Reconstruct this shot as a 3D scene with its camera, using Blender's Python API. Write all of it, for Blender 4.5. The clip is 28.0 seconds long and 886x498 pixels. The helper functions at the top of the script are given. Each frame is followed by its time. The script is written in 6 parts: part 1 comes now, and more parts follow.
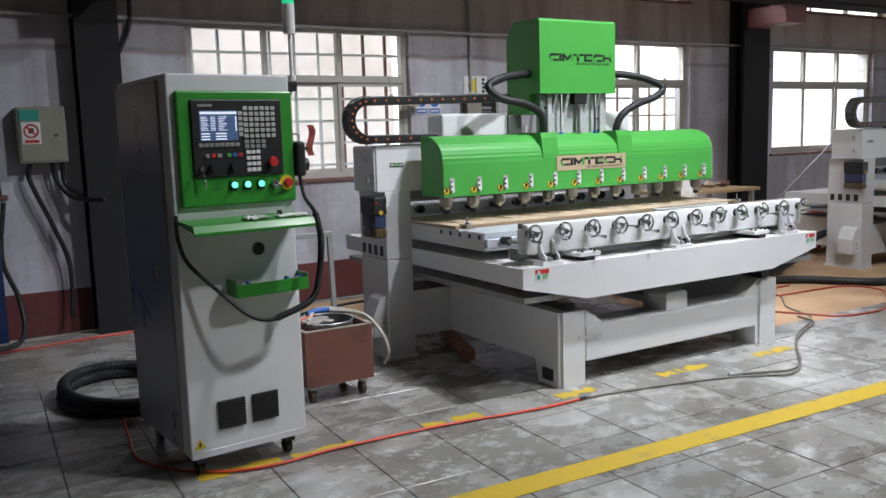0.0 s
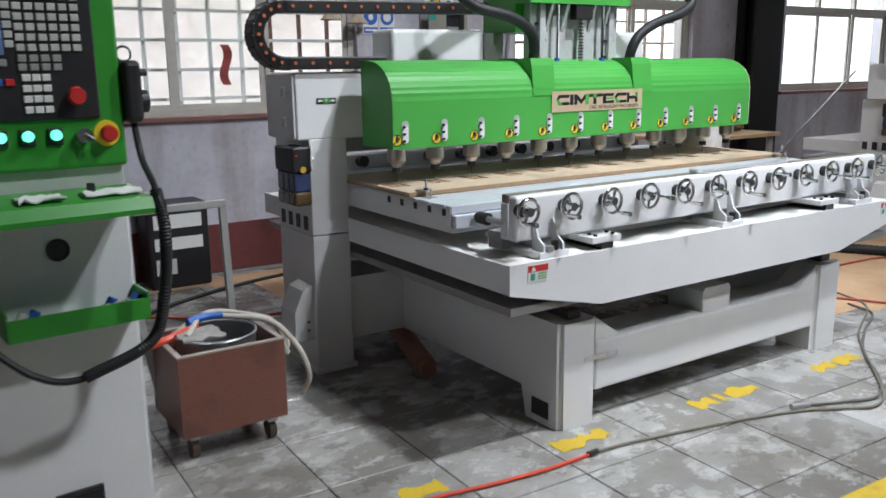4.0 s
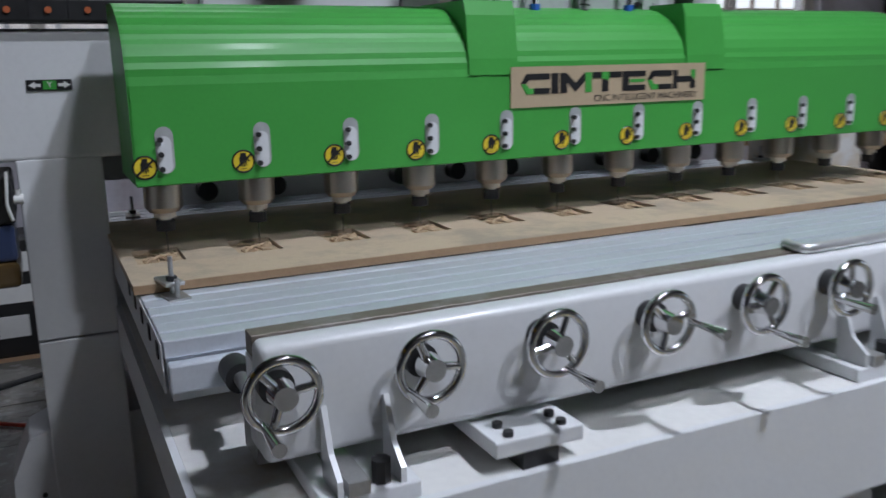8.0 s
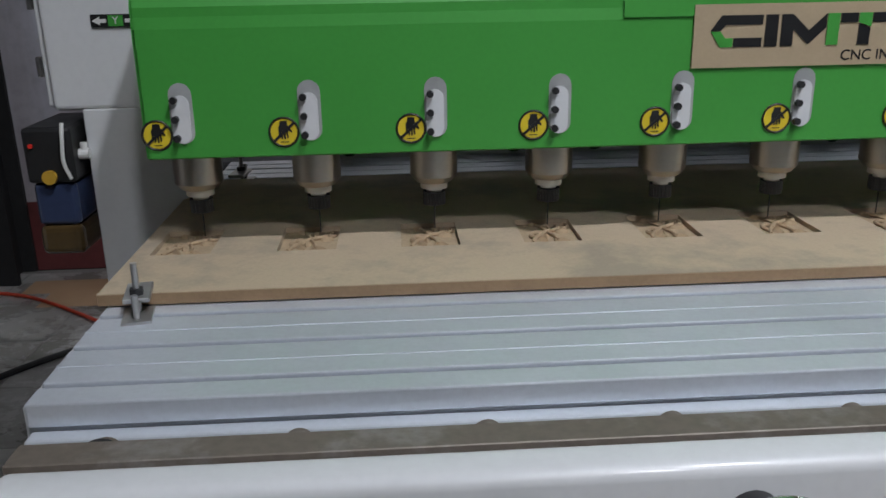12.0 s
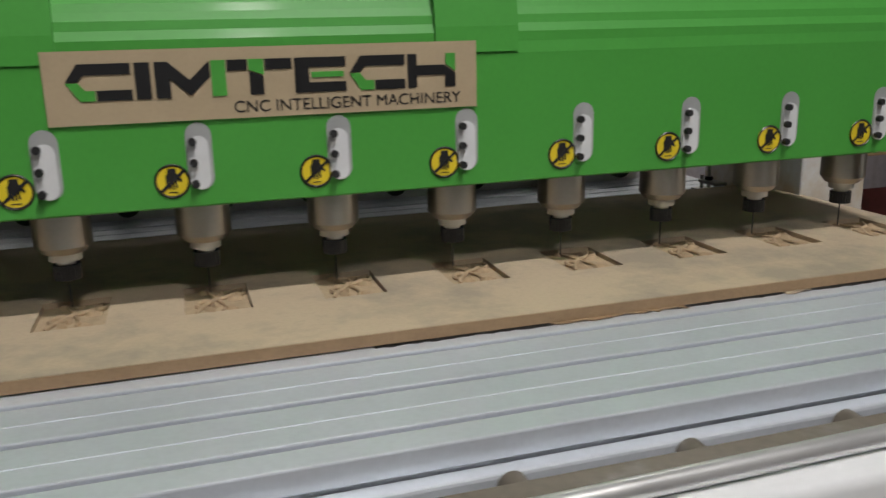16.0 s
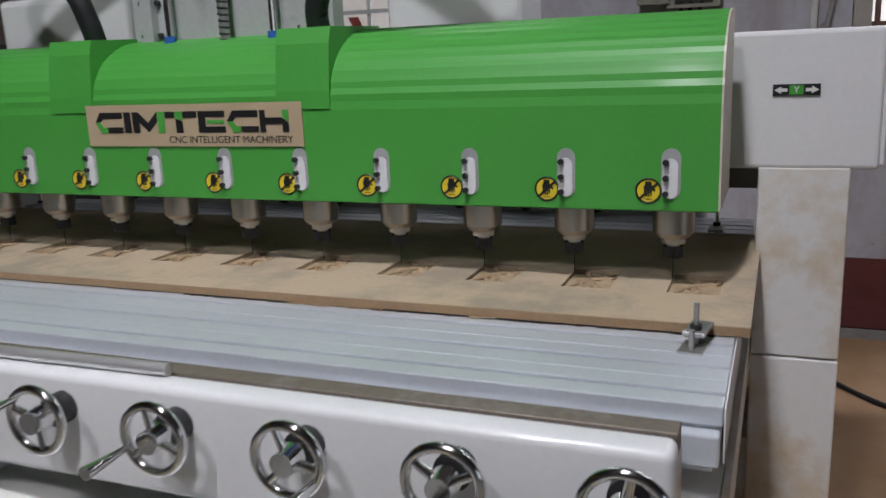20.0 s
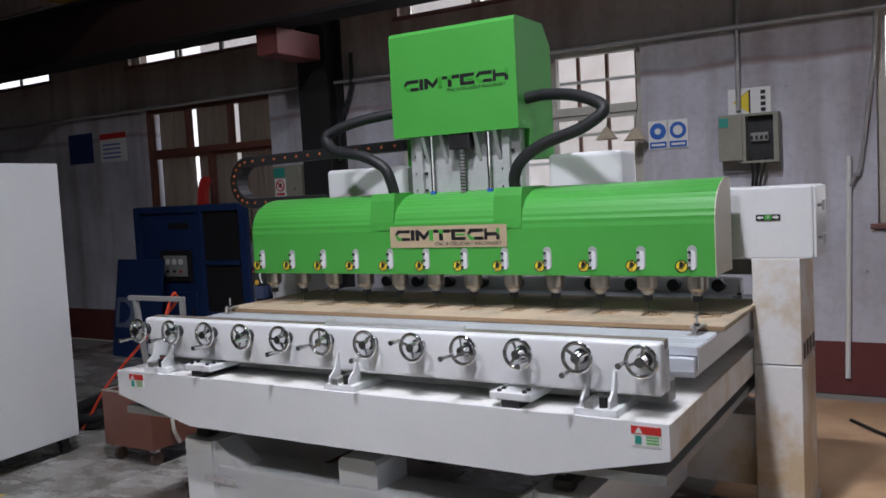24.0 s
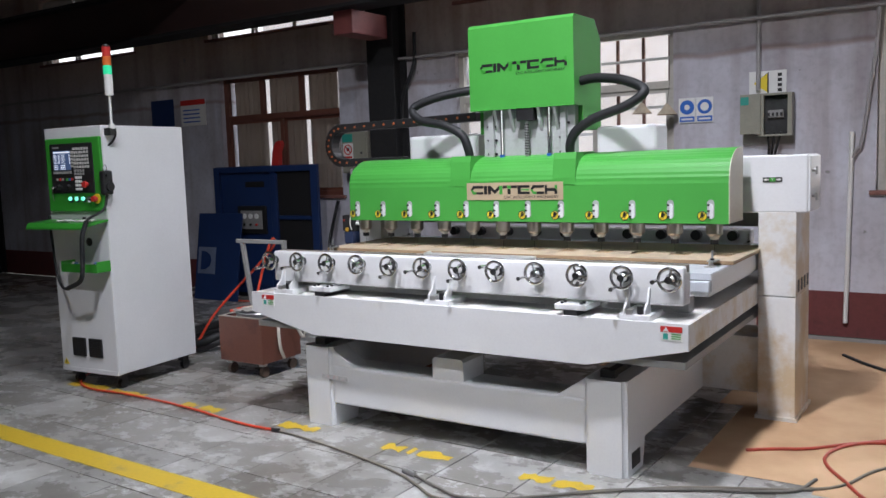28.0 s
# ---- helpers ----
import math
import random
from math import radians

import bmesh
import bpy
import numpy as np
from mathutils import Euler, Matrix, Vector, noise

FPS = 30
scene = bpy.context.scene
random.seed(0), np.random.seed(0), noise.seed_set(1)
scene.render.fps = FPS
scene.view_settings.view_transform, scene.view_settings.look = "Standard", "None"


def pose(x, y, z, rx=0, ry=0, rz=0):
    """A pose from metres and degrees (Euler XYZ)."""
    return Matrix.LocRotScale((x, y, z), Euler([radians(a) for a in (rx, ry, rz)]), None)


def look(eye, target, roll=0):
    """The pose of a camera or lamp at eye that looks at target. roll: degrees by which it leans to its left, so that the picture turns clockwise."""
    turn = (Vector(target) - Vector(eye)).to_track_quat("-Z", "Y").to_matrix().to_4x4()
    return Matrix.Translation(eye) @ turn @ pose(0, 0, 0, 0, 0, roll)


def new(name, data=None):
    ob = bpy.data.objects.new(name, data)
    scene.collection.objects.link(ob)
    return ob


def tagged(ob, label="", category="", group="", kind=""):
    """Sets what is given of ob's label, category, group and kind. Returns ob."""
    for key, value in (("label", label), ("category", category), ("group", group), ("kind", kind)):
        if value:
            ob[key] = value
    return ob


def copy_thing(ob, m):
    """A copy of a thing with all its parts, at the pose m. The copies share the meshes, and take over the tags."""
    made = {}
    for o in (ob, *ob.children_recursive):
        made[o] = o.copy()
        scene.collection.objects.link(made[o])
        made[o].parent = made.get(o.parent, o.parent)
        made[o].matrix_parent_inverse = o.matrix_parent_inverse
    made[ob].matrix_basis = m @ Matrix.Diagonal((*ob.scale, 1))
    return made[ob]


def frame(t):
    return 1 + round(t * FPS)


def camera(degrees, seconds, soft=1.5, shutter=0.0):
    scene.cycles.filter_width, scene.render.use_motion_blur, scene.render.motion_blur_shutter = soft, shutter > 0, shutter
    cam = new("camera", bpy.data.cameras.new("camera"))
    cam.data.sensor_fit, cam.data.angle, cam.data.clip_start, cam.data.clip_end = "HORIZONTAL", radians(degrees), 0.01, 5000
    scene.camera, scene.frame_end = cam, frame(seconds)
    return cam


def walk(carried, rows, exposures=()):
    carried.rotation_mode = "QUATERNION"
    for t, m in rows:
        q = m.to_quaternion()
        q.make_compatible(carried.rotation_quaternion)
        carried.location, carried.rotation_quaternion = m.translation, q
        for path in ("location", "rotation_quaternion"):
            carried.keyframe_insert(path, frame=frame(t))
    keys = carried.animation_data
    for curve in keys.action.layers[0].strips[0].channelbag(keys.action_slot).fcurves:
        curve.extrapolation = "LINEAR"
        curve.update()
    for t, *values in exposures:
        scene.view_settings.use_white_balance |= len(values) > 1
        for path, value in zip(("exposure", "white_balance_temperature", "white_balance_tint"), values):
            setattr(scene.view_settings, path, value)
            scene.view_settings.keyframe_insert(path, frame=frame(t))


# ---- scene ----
cam = camera(55.6, 28.0, shutter=0.4)
PATH = [
    (0, (-3.79, -4.452, 1.427), (-2.774, -2.75, 1.162), -1.7),
    (0.5, (-3.735, -4.448, 1.424), (-2.727, -2.741, 1.16), -1.5),
    (1, (-3.659, -4.417, 1.419), (-2.739, -2.662, 1.147), -0.9),
    (1.5, (-3.611, -4.282, 1.407), (-2.703, -2.526, 1.104), -1.3),
    (2, (-3.564, -4.024, 1.388), (-2.546, -2.343, 1.015), -1.5),
    (2.5, (-3.415, -3.809, 1.374), (-2.462, -2.099, 0.967), -1.8),
    (3, (-3.2, -3.624, 1.392), (-2.327, -1.871, 0.985), -1.0),
    (3.5, (-3.072, -3.37, 1.389), (-2.075, -1.687, 0.971), 0.1),
    (4, (-2.951, -3.151, 1.4), (-1.872, -1.522, 0.976), -0.7),
    (4.5, (-2.724, -2.994, 1.401), (-1.655, -1.325, 1.132), -1.8),
    (6.5, (-1.863, -2.432, 1.363), (-0.82, -0.745, 1.1), 0.3),
    (7, (-1.69, -2.322, 1.365), (-0.633, -0.661, 1.015), -1.0),
    (7.5, (-1.517, -2.077, 1.372), (-0.458, -0.444, 0.912), 0.2),
    (8, (-1.331, -1.862, 1.304), (-0.489, -0.104, 0.86), -1.0),
    (8.5, (-1.13, -1.682, 1.326), (-0.494, 0.147, 0.828), 0.2),
    (9, (-0.979, -1.498, 1.328), (-0.524, 0.351, 0.715), 1.4),
    (9.5, (-0.885, -1.441, 1.334), (-0.697, 0.447, 0.701), 0.0),
    (10, (-0.838, -1.424, 1.338), (-0.717, 0.47, 0.707), -0.8),
    (10.5, (-0.824, -1.422, 1.324), (-0.728, 0.479, 0.709), -0.9),
    (11, (-0.801, -1.406, 1.342), (-0.722, 0.479, 0.679), -1.0),
    (11.5, (-0.777, -1.412, 1.343), (-0.701, 0.476, 0.685), -1.1),
    (13.5, (-0.71, -1.459, 1.262), (-0.342, 0.449, 0.788), -1.4),
    (14, (-0.656, -1.476, 1.289), (-0.183, 0.403, 0.795), -2.0),
    (14.5, (-0.592, -1.451, 1.297), (0.031, 0.38, 0.787), -3.3),
    (15, (-0.505, -1.356, 1.294), (0.221, 0.43, 0.759), -2.2),
    (15.5, (-0.334, -1.294, 1.308), (0.444, 0.464, 0.76), -2.4),
    (16, (-0.124, -1.31, 1.297), (0.45, 0.538, 0.79), -1.3),
    (16.5, (0.084, -1.338, 1.303), (0.624, 0.513, 0.774), -1.7),
    (17, (0.286, -1.265, 1.295), (0.77, 0.585, 0.711), -2.4),
    (17.5, (0.445, -1.204, 1.274), (0.808, 0.673, 0.687), -2.3),
    (18, (0.719, -1.244, 1.277), (0.601, 0.676, 0.733), -1.2),
    (18.5, (0.848, -1.319, 1.288), (0.613, 0.618, 0.849), -1.7),
    (19, (1.046, -1.452, 1.28), (0.481, 0.422, 0.864), -2.4),
    (19.5, (1.208, -1.556, 1.324), (0.521, 0.278, 0.917), -3.0),
    (20, (1.289, -1.683, 1.377), (0.555, 0.119, 0.913), -2.6),
    (20.5, (1.302, -1.92, 1.356), (0.562, -0.096, 1.002), -2.7),
    (21, (1.398, -2.101, 1.407), (0.57, -0.313, 1.066), -3.1),
    (21.5, (1.579, -2.22, 1.363), (0.563, -0.508, 1.176), -1.7),
    (23.5, (1.888, -3.124, 1.425), (0.87, -1.405, 1.333), -2.1),
    (24, (1.949, -3.296, 1.434), (0.913, -1.59, 1.296), -3.0),
    (24.5, (1.974, -3.485, 1.422), (1.081, -1.705, 1.232), -3.1),
    (25, (2.061, -3.632, 1.436), (1.137, -1.865, 1.277), -3.6),
    (25.5, (2.171, -3.779, 1.439), (1.101, -2.099, 1.253), -3.1),
    (26, (2.213, -3.919, 1.433), (1.138, -2.241, 1.258), -2.8),
    (26.5, (2.23, -4.113, 1.428), (1.162, -2.436, 1.211), -3.2),
    (27, (2.25, -4.217, 1.432), (1.154, -2.555, 1.239), -2.5),
    (27.5, (2.243, -4.236, 1.425), (1.156, -2.568, 1.234), -2.2),
    (28, (2.234, -4.237, 1.413), (1.151, -2.569, 1.204), -2.0),
]
walk(cam, [(t, look(eye, target, roll)) for t, eye, target, roll in PATH], [(0.0, 0.2, 6150, 12), (5.0, 0.13, 6000, 11), (8.0, -0.82, 5750, 13), (11.0, -1.07, 6050, 12), (14.0, -0.84, 6250, 13), (15.0, -1.02, 6800, 12), (18.0, -0.97, 6750, 13), (21.0, -0.85, 6150, 17), (24.0, -0.45, 6100, 17), (26.0, -0.13, 6100, 16), (28.0, 0.05, 6100, 16)])

# ---- world and light ----
world = bpy.data.worlds.new("world")
world.use_nodes = True
scene.world = world
wn = world.node_tree
bg = wn.nodes["Background"]
sky = wn.nodes.new("ShaderNodeTexSky")
sky.sky_type = "NISHITA"
sky.sun_disc = False
sky.sun_elevation = radians(48)
sky.sun_rotation = radians(150)
wn.links.new(sky.outputs[0], bg.inputs[0])
bg.inputs[1].default_value = 0.14


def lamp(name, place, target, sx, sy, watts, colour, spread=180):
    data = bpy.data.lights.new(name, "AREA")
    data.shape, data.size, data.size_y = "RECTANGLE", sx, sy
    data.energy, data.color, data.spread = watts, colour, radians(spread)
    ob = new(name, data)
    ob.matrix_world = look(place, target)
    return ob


# unseen key lamps set by the shadows, added east fill, window daylight
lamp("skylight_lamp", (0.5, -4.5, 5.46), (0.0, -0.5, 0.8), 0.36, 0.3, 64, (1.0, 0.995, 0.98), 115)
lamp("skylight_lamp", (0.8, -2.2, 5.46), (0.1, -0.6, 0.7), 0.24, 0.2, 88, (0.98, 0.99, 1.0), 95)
# added fill that brightens the faces turned east; no source is seen there
lamp("gate_lamp", (12.8, -5.5, 2.2), (0.0, -1.2, 1.0), 5.0, 3.6, 55, (0.96, 0.98, 1.0))
for wx, ww in ((-4.2, 1.8), (-0.88, 1.9), (2.64, 2.1), (6.36, 2.0)):
    lamp("window_lamp", (wx, 3.55, 3.4), (wx, 1.3, 0.7), ww, 1.0, 9 if wx < -3 else 80 if wx < 1 else 150, (1.0, 1.0, 1.0))

# ---- materials ----
MATS = {}


def mat(name, base, rough=0.5, metal=0.0, var=0.12, scale=6.0, bump=0.0, bscale=60.0, second=None, amount=0.5, coat=0.0, emit=None, power=0.0, alpha=1.0, trans=0.0):
    """A surface with two scales of variation: broad patches and fine grain, and a stain colour."""
    if name in MATS:
        return MATS[name]
    m = bpy.data.materials.new(name)
    m.use_nodes = True
    nt = m.node_tree
    b = nt.nodes["Principled BSDF"]
    tc = nt.nodes.new("ShaderNodeTexCoord")
    geo = nt.nodes.new("ShaderNodeNewGeometry")
    n1 = nt.nodes.new("ShaderNodeTexNoise")
    n1.inputs["Scale"].default_value, n1.inputs["Detail"].default_value = scale, 6.0
    n1.inputs["Roughness"].default_value = 0.65
    nt.links.new(geo.outputs["Position"], n1.inputs["Vector"])
    ramp = nt.nodes.new("ShaderNodeValToRGB")
    e = ramp.color_ramp.elements
    other = second or [c * (1 - var * 1.6) for c in base]
    e[0].color, e[1].color = (*other, 1), (*base, 1)
    e[0].position, e[1].position = 0.5 - 0.28 * (1 - amount) - 0.1, 0.5 + 0.28 * (1 - amount)
    if second:
        e[0].position, e[1].position = amount * 0.6, amount * 0.6 + 0.16
    nt.links.new(n1.outputs["Fac"], ramp.inputs["Fac"])
    n2 = nt.nodes.new("ShaderNodeTexNoise")
    n2.inputs["Scale"].default_value, n2.inputs["Detail"].default_value = bscale, 4.0
    nt.links.new(geo.outputs["Position"], n2.inputs["Vector"])
    mix = nt.nodes.new("ShaderNodeMixRGB")
    mix.blend_type = "MULTIPLY"
    mix.inputs[0].default_value = min(1.0, var * 2)
    nt.links.new(ramp.outputs[0], mix.inputs[1])
    r2 = nt.nodes.new("ShaderNodeValToRGB")
    r2.color_ramp.elements[0].color, r2.color_ramp.elements[1].color = (0.6, 0.6, 0.6, 1), (1.0, 1.0, 1.0, 1)
    r2.color_ramp.elements[0].position, r2.color_ramp.elements[1].position = 0.3, 0.6
    nt.links.new(n2.outputs["Fac"], r2.inputs["Fac"])
    nt.links.new(r2.outputs[0], mix.inputs[2])
    nt.links.new(mix.outputs[0], b.inputs["Base Color"])
    mr = nt.nodes.new("ShaderNodeMapRange")
    mr.inputs["To Min"].default_value, mr.inputs["To Max"].default_value = max(0.02, rough - 0.12), min(1, rough + 0.14)
    nt.links.new(n1.outputs["Fac"], mr.inputs["Value"])
    nt.links.new(mr.outputs[0], b.inputs["Roughness"])
    b.inputs["Metallic"].default_value = metal
    if coat:
        b.inputs["Coat Weight"].default_value = coat
        b.inputs["Coat Roughness"].default_value = 0.12
    if bump:
        bn = nt.nodes.new("ShaderNodeBump")
        bn.inputs["Strength"].default_value, bn.inputs["Distance"].default_value = bump, 0.004
        nt.links.new(n2.outputs["Fac"], bn.inputs["Height"])
        nt.links.new(bn.outputs[0], b.inputs["Normal"])
    if emit:
        b.inputs["Emission Color"].default_value = (*emit, 1)
        b.inputs["Emission Strength"].default_value = power
    if trans:
        b.inputs["Transmission Weight"].default_value = trans
    if alpha < 1:
        b.inputs["Alpha"].default_value = alpha
    MATS[name] = m
    return m


WHITE = mat("white_enamel", (0.72, 0.73, 0.74), 0.38, var=0.04, scale=2.5, bscale=90, coat=0.25)
WHITE_STAINED = mat("stained_white_enamel", (0.70, 0.70, 0.69), 0.42, var=0.05, scale=3.2, bscale=50, second=(0.55, 0.44, 0.29), amount=0.66, coat=0.15)
GREEN = mat("green_enamel", (0.062, 0.35, 0.05), 0.48, var=0.05, scale=3.0, bscale=120, coat=0.05)
GREEN_DARK = mat("dark_green_enamel", (0.04, 0.30, 0.03), 0.38, var=0.07, scale=5.0, bscale=120, coat=0.2)
STEEL = mat("brushed_steel", (0.50, 0.50, 0.49), 0.36, 0.75, var=0.10, scale=9, bscale=160)
ALU = mat("extruded_aluminium", (0.72, 0.76, 0.82), 0.36, 0.42, var=0.06, scale=4, bscale=140)
SPINDLE = mat("spindle_steel", (0.46, 0.42, 0.36), 0.34, 1.0, var=0.04, scale=6, bscale=160)
CHROME = mat("chrome", (0.78, 0.78, 0.78), 0.09, 1.0, var=0.03, scale=14)
BLACK = mat("black_plastic", (0.018, 0.018, 0.019), 0.45, var=0.15, scale=20)
RUBBER = mat("black_rubber", (0.014, 0.015, 0.017), 0.55, var=0.2, scale=22, bump=0.15)
DARKSTEEL = mat("dark_oiled_steel", (0.06, 0.06, 0.062), 0.4, 0.6, var=0.2, scale=12)
BROWNSTEEL = mat("mill_scale_steel", (0.19, 0.16, 0.13), 0.5, 0.3, var=0.2, scale=14, bscale=90, second=(0.27, 0.25, 0.23), amount=0.5)
MDF = mat("mdf", (0.53, 0.425, 0.295), 0.72, var=0.08, scale=5.0, bscale=220, second=(0.37, 0.31, 0.23), amount=0.60)
MDF_CUT = mat("carved_mdf", (0.50, 0.38, 0.24), 0.8, var=0.15, scale=40, bscale=240)
MDF_EDGE = mat("mdf_edge", (0.33, 0.22, 0.125), 0.85, var=0.12, scale=24, bscale=160)
YELLOW = mat("yellow_label", (0.78, 0.60, 0.03), 0.4, var=0.03)
PLATE = mat("kraft_card", (0.46, 0.36, 0.23), 0.6, var=0.05, scale=12, bscale=200)
INK = mat("black_ink", (0.015, 0.015, 0.016), 0.4, var=0.05)
ORANGE = mat("orange_plastic", (0.75, 0.17, 0.03), 0.4, var=0.05)
RED = mat("red_plastic", (0.55, 0.03, 0.025), 0.4, var=0.06)
REDHOSE = mat("red_air_hose", (0.70, 0.075, 0.035), 0.35, var=0.08, scale=20)
LABEL = mat("white_label", (0.75, 0.75, 0.73), 0.5, var=0.04, scale=20)
BLUE = mat("blue_label", (0.03, 0.13, 0.50), 0.45, var=0.05, scale=20)
TEAL = mat("teal_label", (0.03, 0.30, 0.24), 0.45, var=0.05, scale=20)
GREY = mat("grey_paint", (0.30, 0.30, 0.29), 0.5, var=0.1, scale=5)
GREYBOX = mat("grey_green_paint", (0.29, 0.285, 0.23), 0.5, var=0.1, scale=5)
NAVY = mat("dark_blue_enamel", (0.012, 0.034, 0.12), 0.42, var=0.1, scale=4, coat=0.2)
BROWN = mat("worn_brown_paint", (0.165, 0.065, 0.045), 0.42, var=0.14, scale=5, bscale=70, second=(0.11, 0.045, 0.035), amount=0.5, coat=0.15)
WOOD = mat("pale_wood", (0.45, 0.31, 0.17), 0.65, var=0.14, scale=8, bscale=90)
LOG = mat("reddish_roller", (0.30, 0.15, 0.10), 0.6, var=0.15, scale=10)
GALV = mat("galvanised_tin", (0.52, 0.54, 0.56), 0.35, 0.9, var=0.12, scale=16)
CREAM = mat("cream_cable", (0.52, 0.49, 0.42), 0.5, var=0.08, scale=20)
DUSTWHITE = mat("dusty_white_sheet", (0.72, 0.71, 0.69), 0.5, var=0.06, scale=5, bscale=60, second=(0.56, 0.50, 0.42), amount=0.45)
LAMPGREEN = mat("lit_green_button", (0.5, 0.95, 0.75), 0.3, var=0.0, emit=(0.10, 0.85, 0.50), power=1.3)
SCREEN = mat("screen_glow", (0.06, 0.08, 0.14), 0.2, var=0.0, emit=(0.10, 0.17, 0.34), power=0.3)
SCREENW = mat("screen_white", (0.8, 0.85, 0.9), 0.2, var=0.0, emit=(0.75, 0.82, 0.95), power=0.55)
TANK = mat("tinted_tank", (0.035, 0.05, 0.11), 0.18, var=0.08, scale=14, coat=0.4)
FRAME = mat("window_frame_paint", (0.50, 0.48, 0.43), 0.5, var=0.1, scale=8)
REDSTEEL = mat("red_oxide_steel", (0.24, 0.07, 0.065), 0.55, var=0.15, scale=5)
BLACKSTEEL = mat("sooty_steel", (0.016, 0.016, 0.017), 0.8, var=0.3, scale=3, bscale=30)
CRANEYELLOW = mat("crane_yellow", (0.55, 0.33, 0.03), 0.5, var=0.15, scale=3)
CONDUIT = mat("conduit_paint", (0.36, 0.35, 0.35), 0.5, var=0.12, scale=8)

# ---- mesh helpers ----


def box(bm, x0, x1, y0, y1, z0, z1, bev=0.0, seg=2):
    r = bmesh.ops.create_cube(bm, size=1.0)
    vs = r["verts"]
    for v in vs:
        v.co = Vector(((x0 + x1) / 2 + v.co.x * (x1 - x0), (y0 + y1) / 2 + v.co.y * (y1 - y0), (z0 + z1) / 2 + v.co.z * (z1 - z0)))
    if bev:
        es = list({e for v in vs for e in v.link_edges})
        bmesh.ops.bevel(bm, geom=es, offset=bev, segments=seg, affect="EDGES", profile=0.5)
    return bm


def cyl(bm, a, b, r, r2=None, seg=20, caps=True):
    a, b = Vector(a), Vector(b)
    m = Matrix.Translation((a + b) / 2) @ (b - a).to_track_quat("Z", "Y").to_matrix().to_4x4()
    bmesh.ops.create_cone(bm, cap_ends=caps, segments=seg, radius1=r, radius2=r if r2 is None else r2, depth=(b - a).length, matrix=m)
    return bm


def torus(bm, centre, axis, big, small, seg=28, sub=8):
    q = Vector(axis).to_track_quat("Z", "Y").to_matrix()
    c = Vector(centre)
    rings = []
    for i in range(seg):
        a = 2 * math.pi * i / seg
        ring = []
        for j in range(sub):
            b = 2 * math.pi * j / sub
            p = Vector(((big + small * math.cos(b)) * math.cos(a), (big + small * math.cos(b)) * math.sin(a), small * math.sin(b)))
            ring.append(bm.verts.new(c + q @ p))
        rings.append(ring)
    for i in range(seg):
        for j in range(sub):
            bm.faces.new((rings[i][j], rings[(i + 1) % seg][j], rings[(i + 1) % seg][(j + 1) % sub], rings[i][(j + 1) % sub]))
    return bm


def prism(bm, pts, axis, lo, hi):
    """A polygon pushed along an axis; pts are the other two coordinates in order."""
    def place(p, w):
        return {"x": (w, p[0], p[1]), "y": (p[0], w, p[1]), "z": (p[0], p[1], w)}[axis]
    a = [bm.verts.new(place(p, lo)) for p in pts]
    b = [bm.verts.new(place(p, hi)) for p in pts]
    n = len(pts)
    bm.faces.new(a)
    bm.faces.new(b[::-1])
    for i in range(n):
        bm.faces.new((a[i], b[i], b[(i + 1) % n], a[(i + 1) % n]))
    bmesh.ops.recalc_face_normals(bm, faces=bm.faces)
    return bm


def smooth(pts, n=8):
    """Points along a soft curve through the given ones."""
    p = [Vector(q) for q in pts]
    p = [2 * p[0] - p[1]] + p + [2 * p[-1] - p[-2]]
    out = []
    for i in range(1, len(p) - 2):
        for k in range(n):
            t = k / n
            out.append(0.5 * ((2 * p[i]) + (p[i + 1] - p[i - 1]) * t + (2 * p[i - 1] - 5 * p[i] + 4 * p[i + 1] - p[i + 2]) * t * t + (3 * p[i] - p[i - 1] - 3 * p[i + 1] + p[i + 2]) * t ** 3))
    out.append(p[-2])
    return out


def hose(bm, pts, r, n=8, seg=10, ribs=0.0):
    path = smooth(pts, n)
    if ribs:
        path = smooth(pts, n * 4)
    up, rings = Vector((0.13, 0.21, 1.0)).normalized(), []
    for i, p in enumerate(path):
        d = (path[min(i + 1, len(path) - 1)] - path[max(i - 1, 0)]).normalized()
        s = d.cross(up)
        s = s.normalized() if s.length > 1e-4 else Vector((1, 0, 0))
        u = s.cross(d).normalized()
        rr = r * (1 + (ribs if i % 2 else -ribs))
        rings.append([bm.verts.new(p + rr * (math.cos(2 * math.pi * j / seg) * s + math.sin(2 * math.pi * j / seg) * u)) for j in range(seg)])
    for i in range(len(rings) - 1):
        for j in range(seg):
            bm.faces.new((rings[i][j], rings[i][(j + 1) % seg], rings[i + 1][(j + 1) % seg], rings[i + 1][j]))
    bm.faces.new(rings[0][::-1])
    bm.faces.new(rings[-1])
    return bm


def part(name, bm, material, parent=None, label="", soft=False):
    """Links a bmesh as one mesh object, under a thing or under a part."""
    me = bpy.data.meshes.new(name)
    bmesh.ops.recalc_face_normals(bm, faces=bm.faces)
    bm.to_mesh(me)
    bm.free()
    me.materials.append(material)
    if soft:
        me.polygons.foreach_set("use_smooth", [True] * len(me.polygons))
        me.set_sharp_from_angle(angle=radians(38))
    ob = new(name, me)
    if parent is not None:
        ob.parent = parent
    if label:
        ob["label"] = label
    return ob


def B():
    return bmesh.new()


def thing(name, label, category, group="", kind=""):
    ob = new(name)
    ob.empty_display_size = 0.05
    return tagged(ob, label, category, group, kind)


def solid(name, bm, material, label, category="", group="", kind="", soft=False):
    return tagged(part(name, bm, material, None, "", soft), label, category, group, kind)


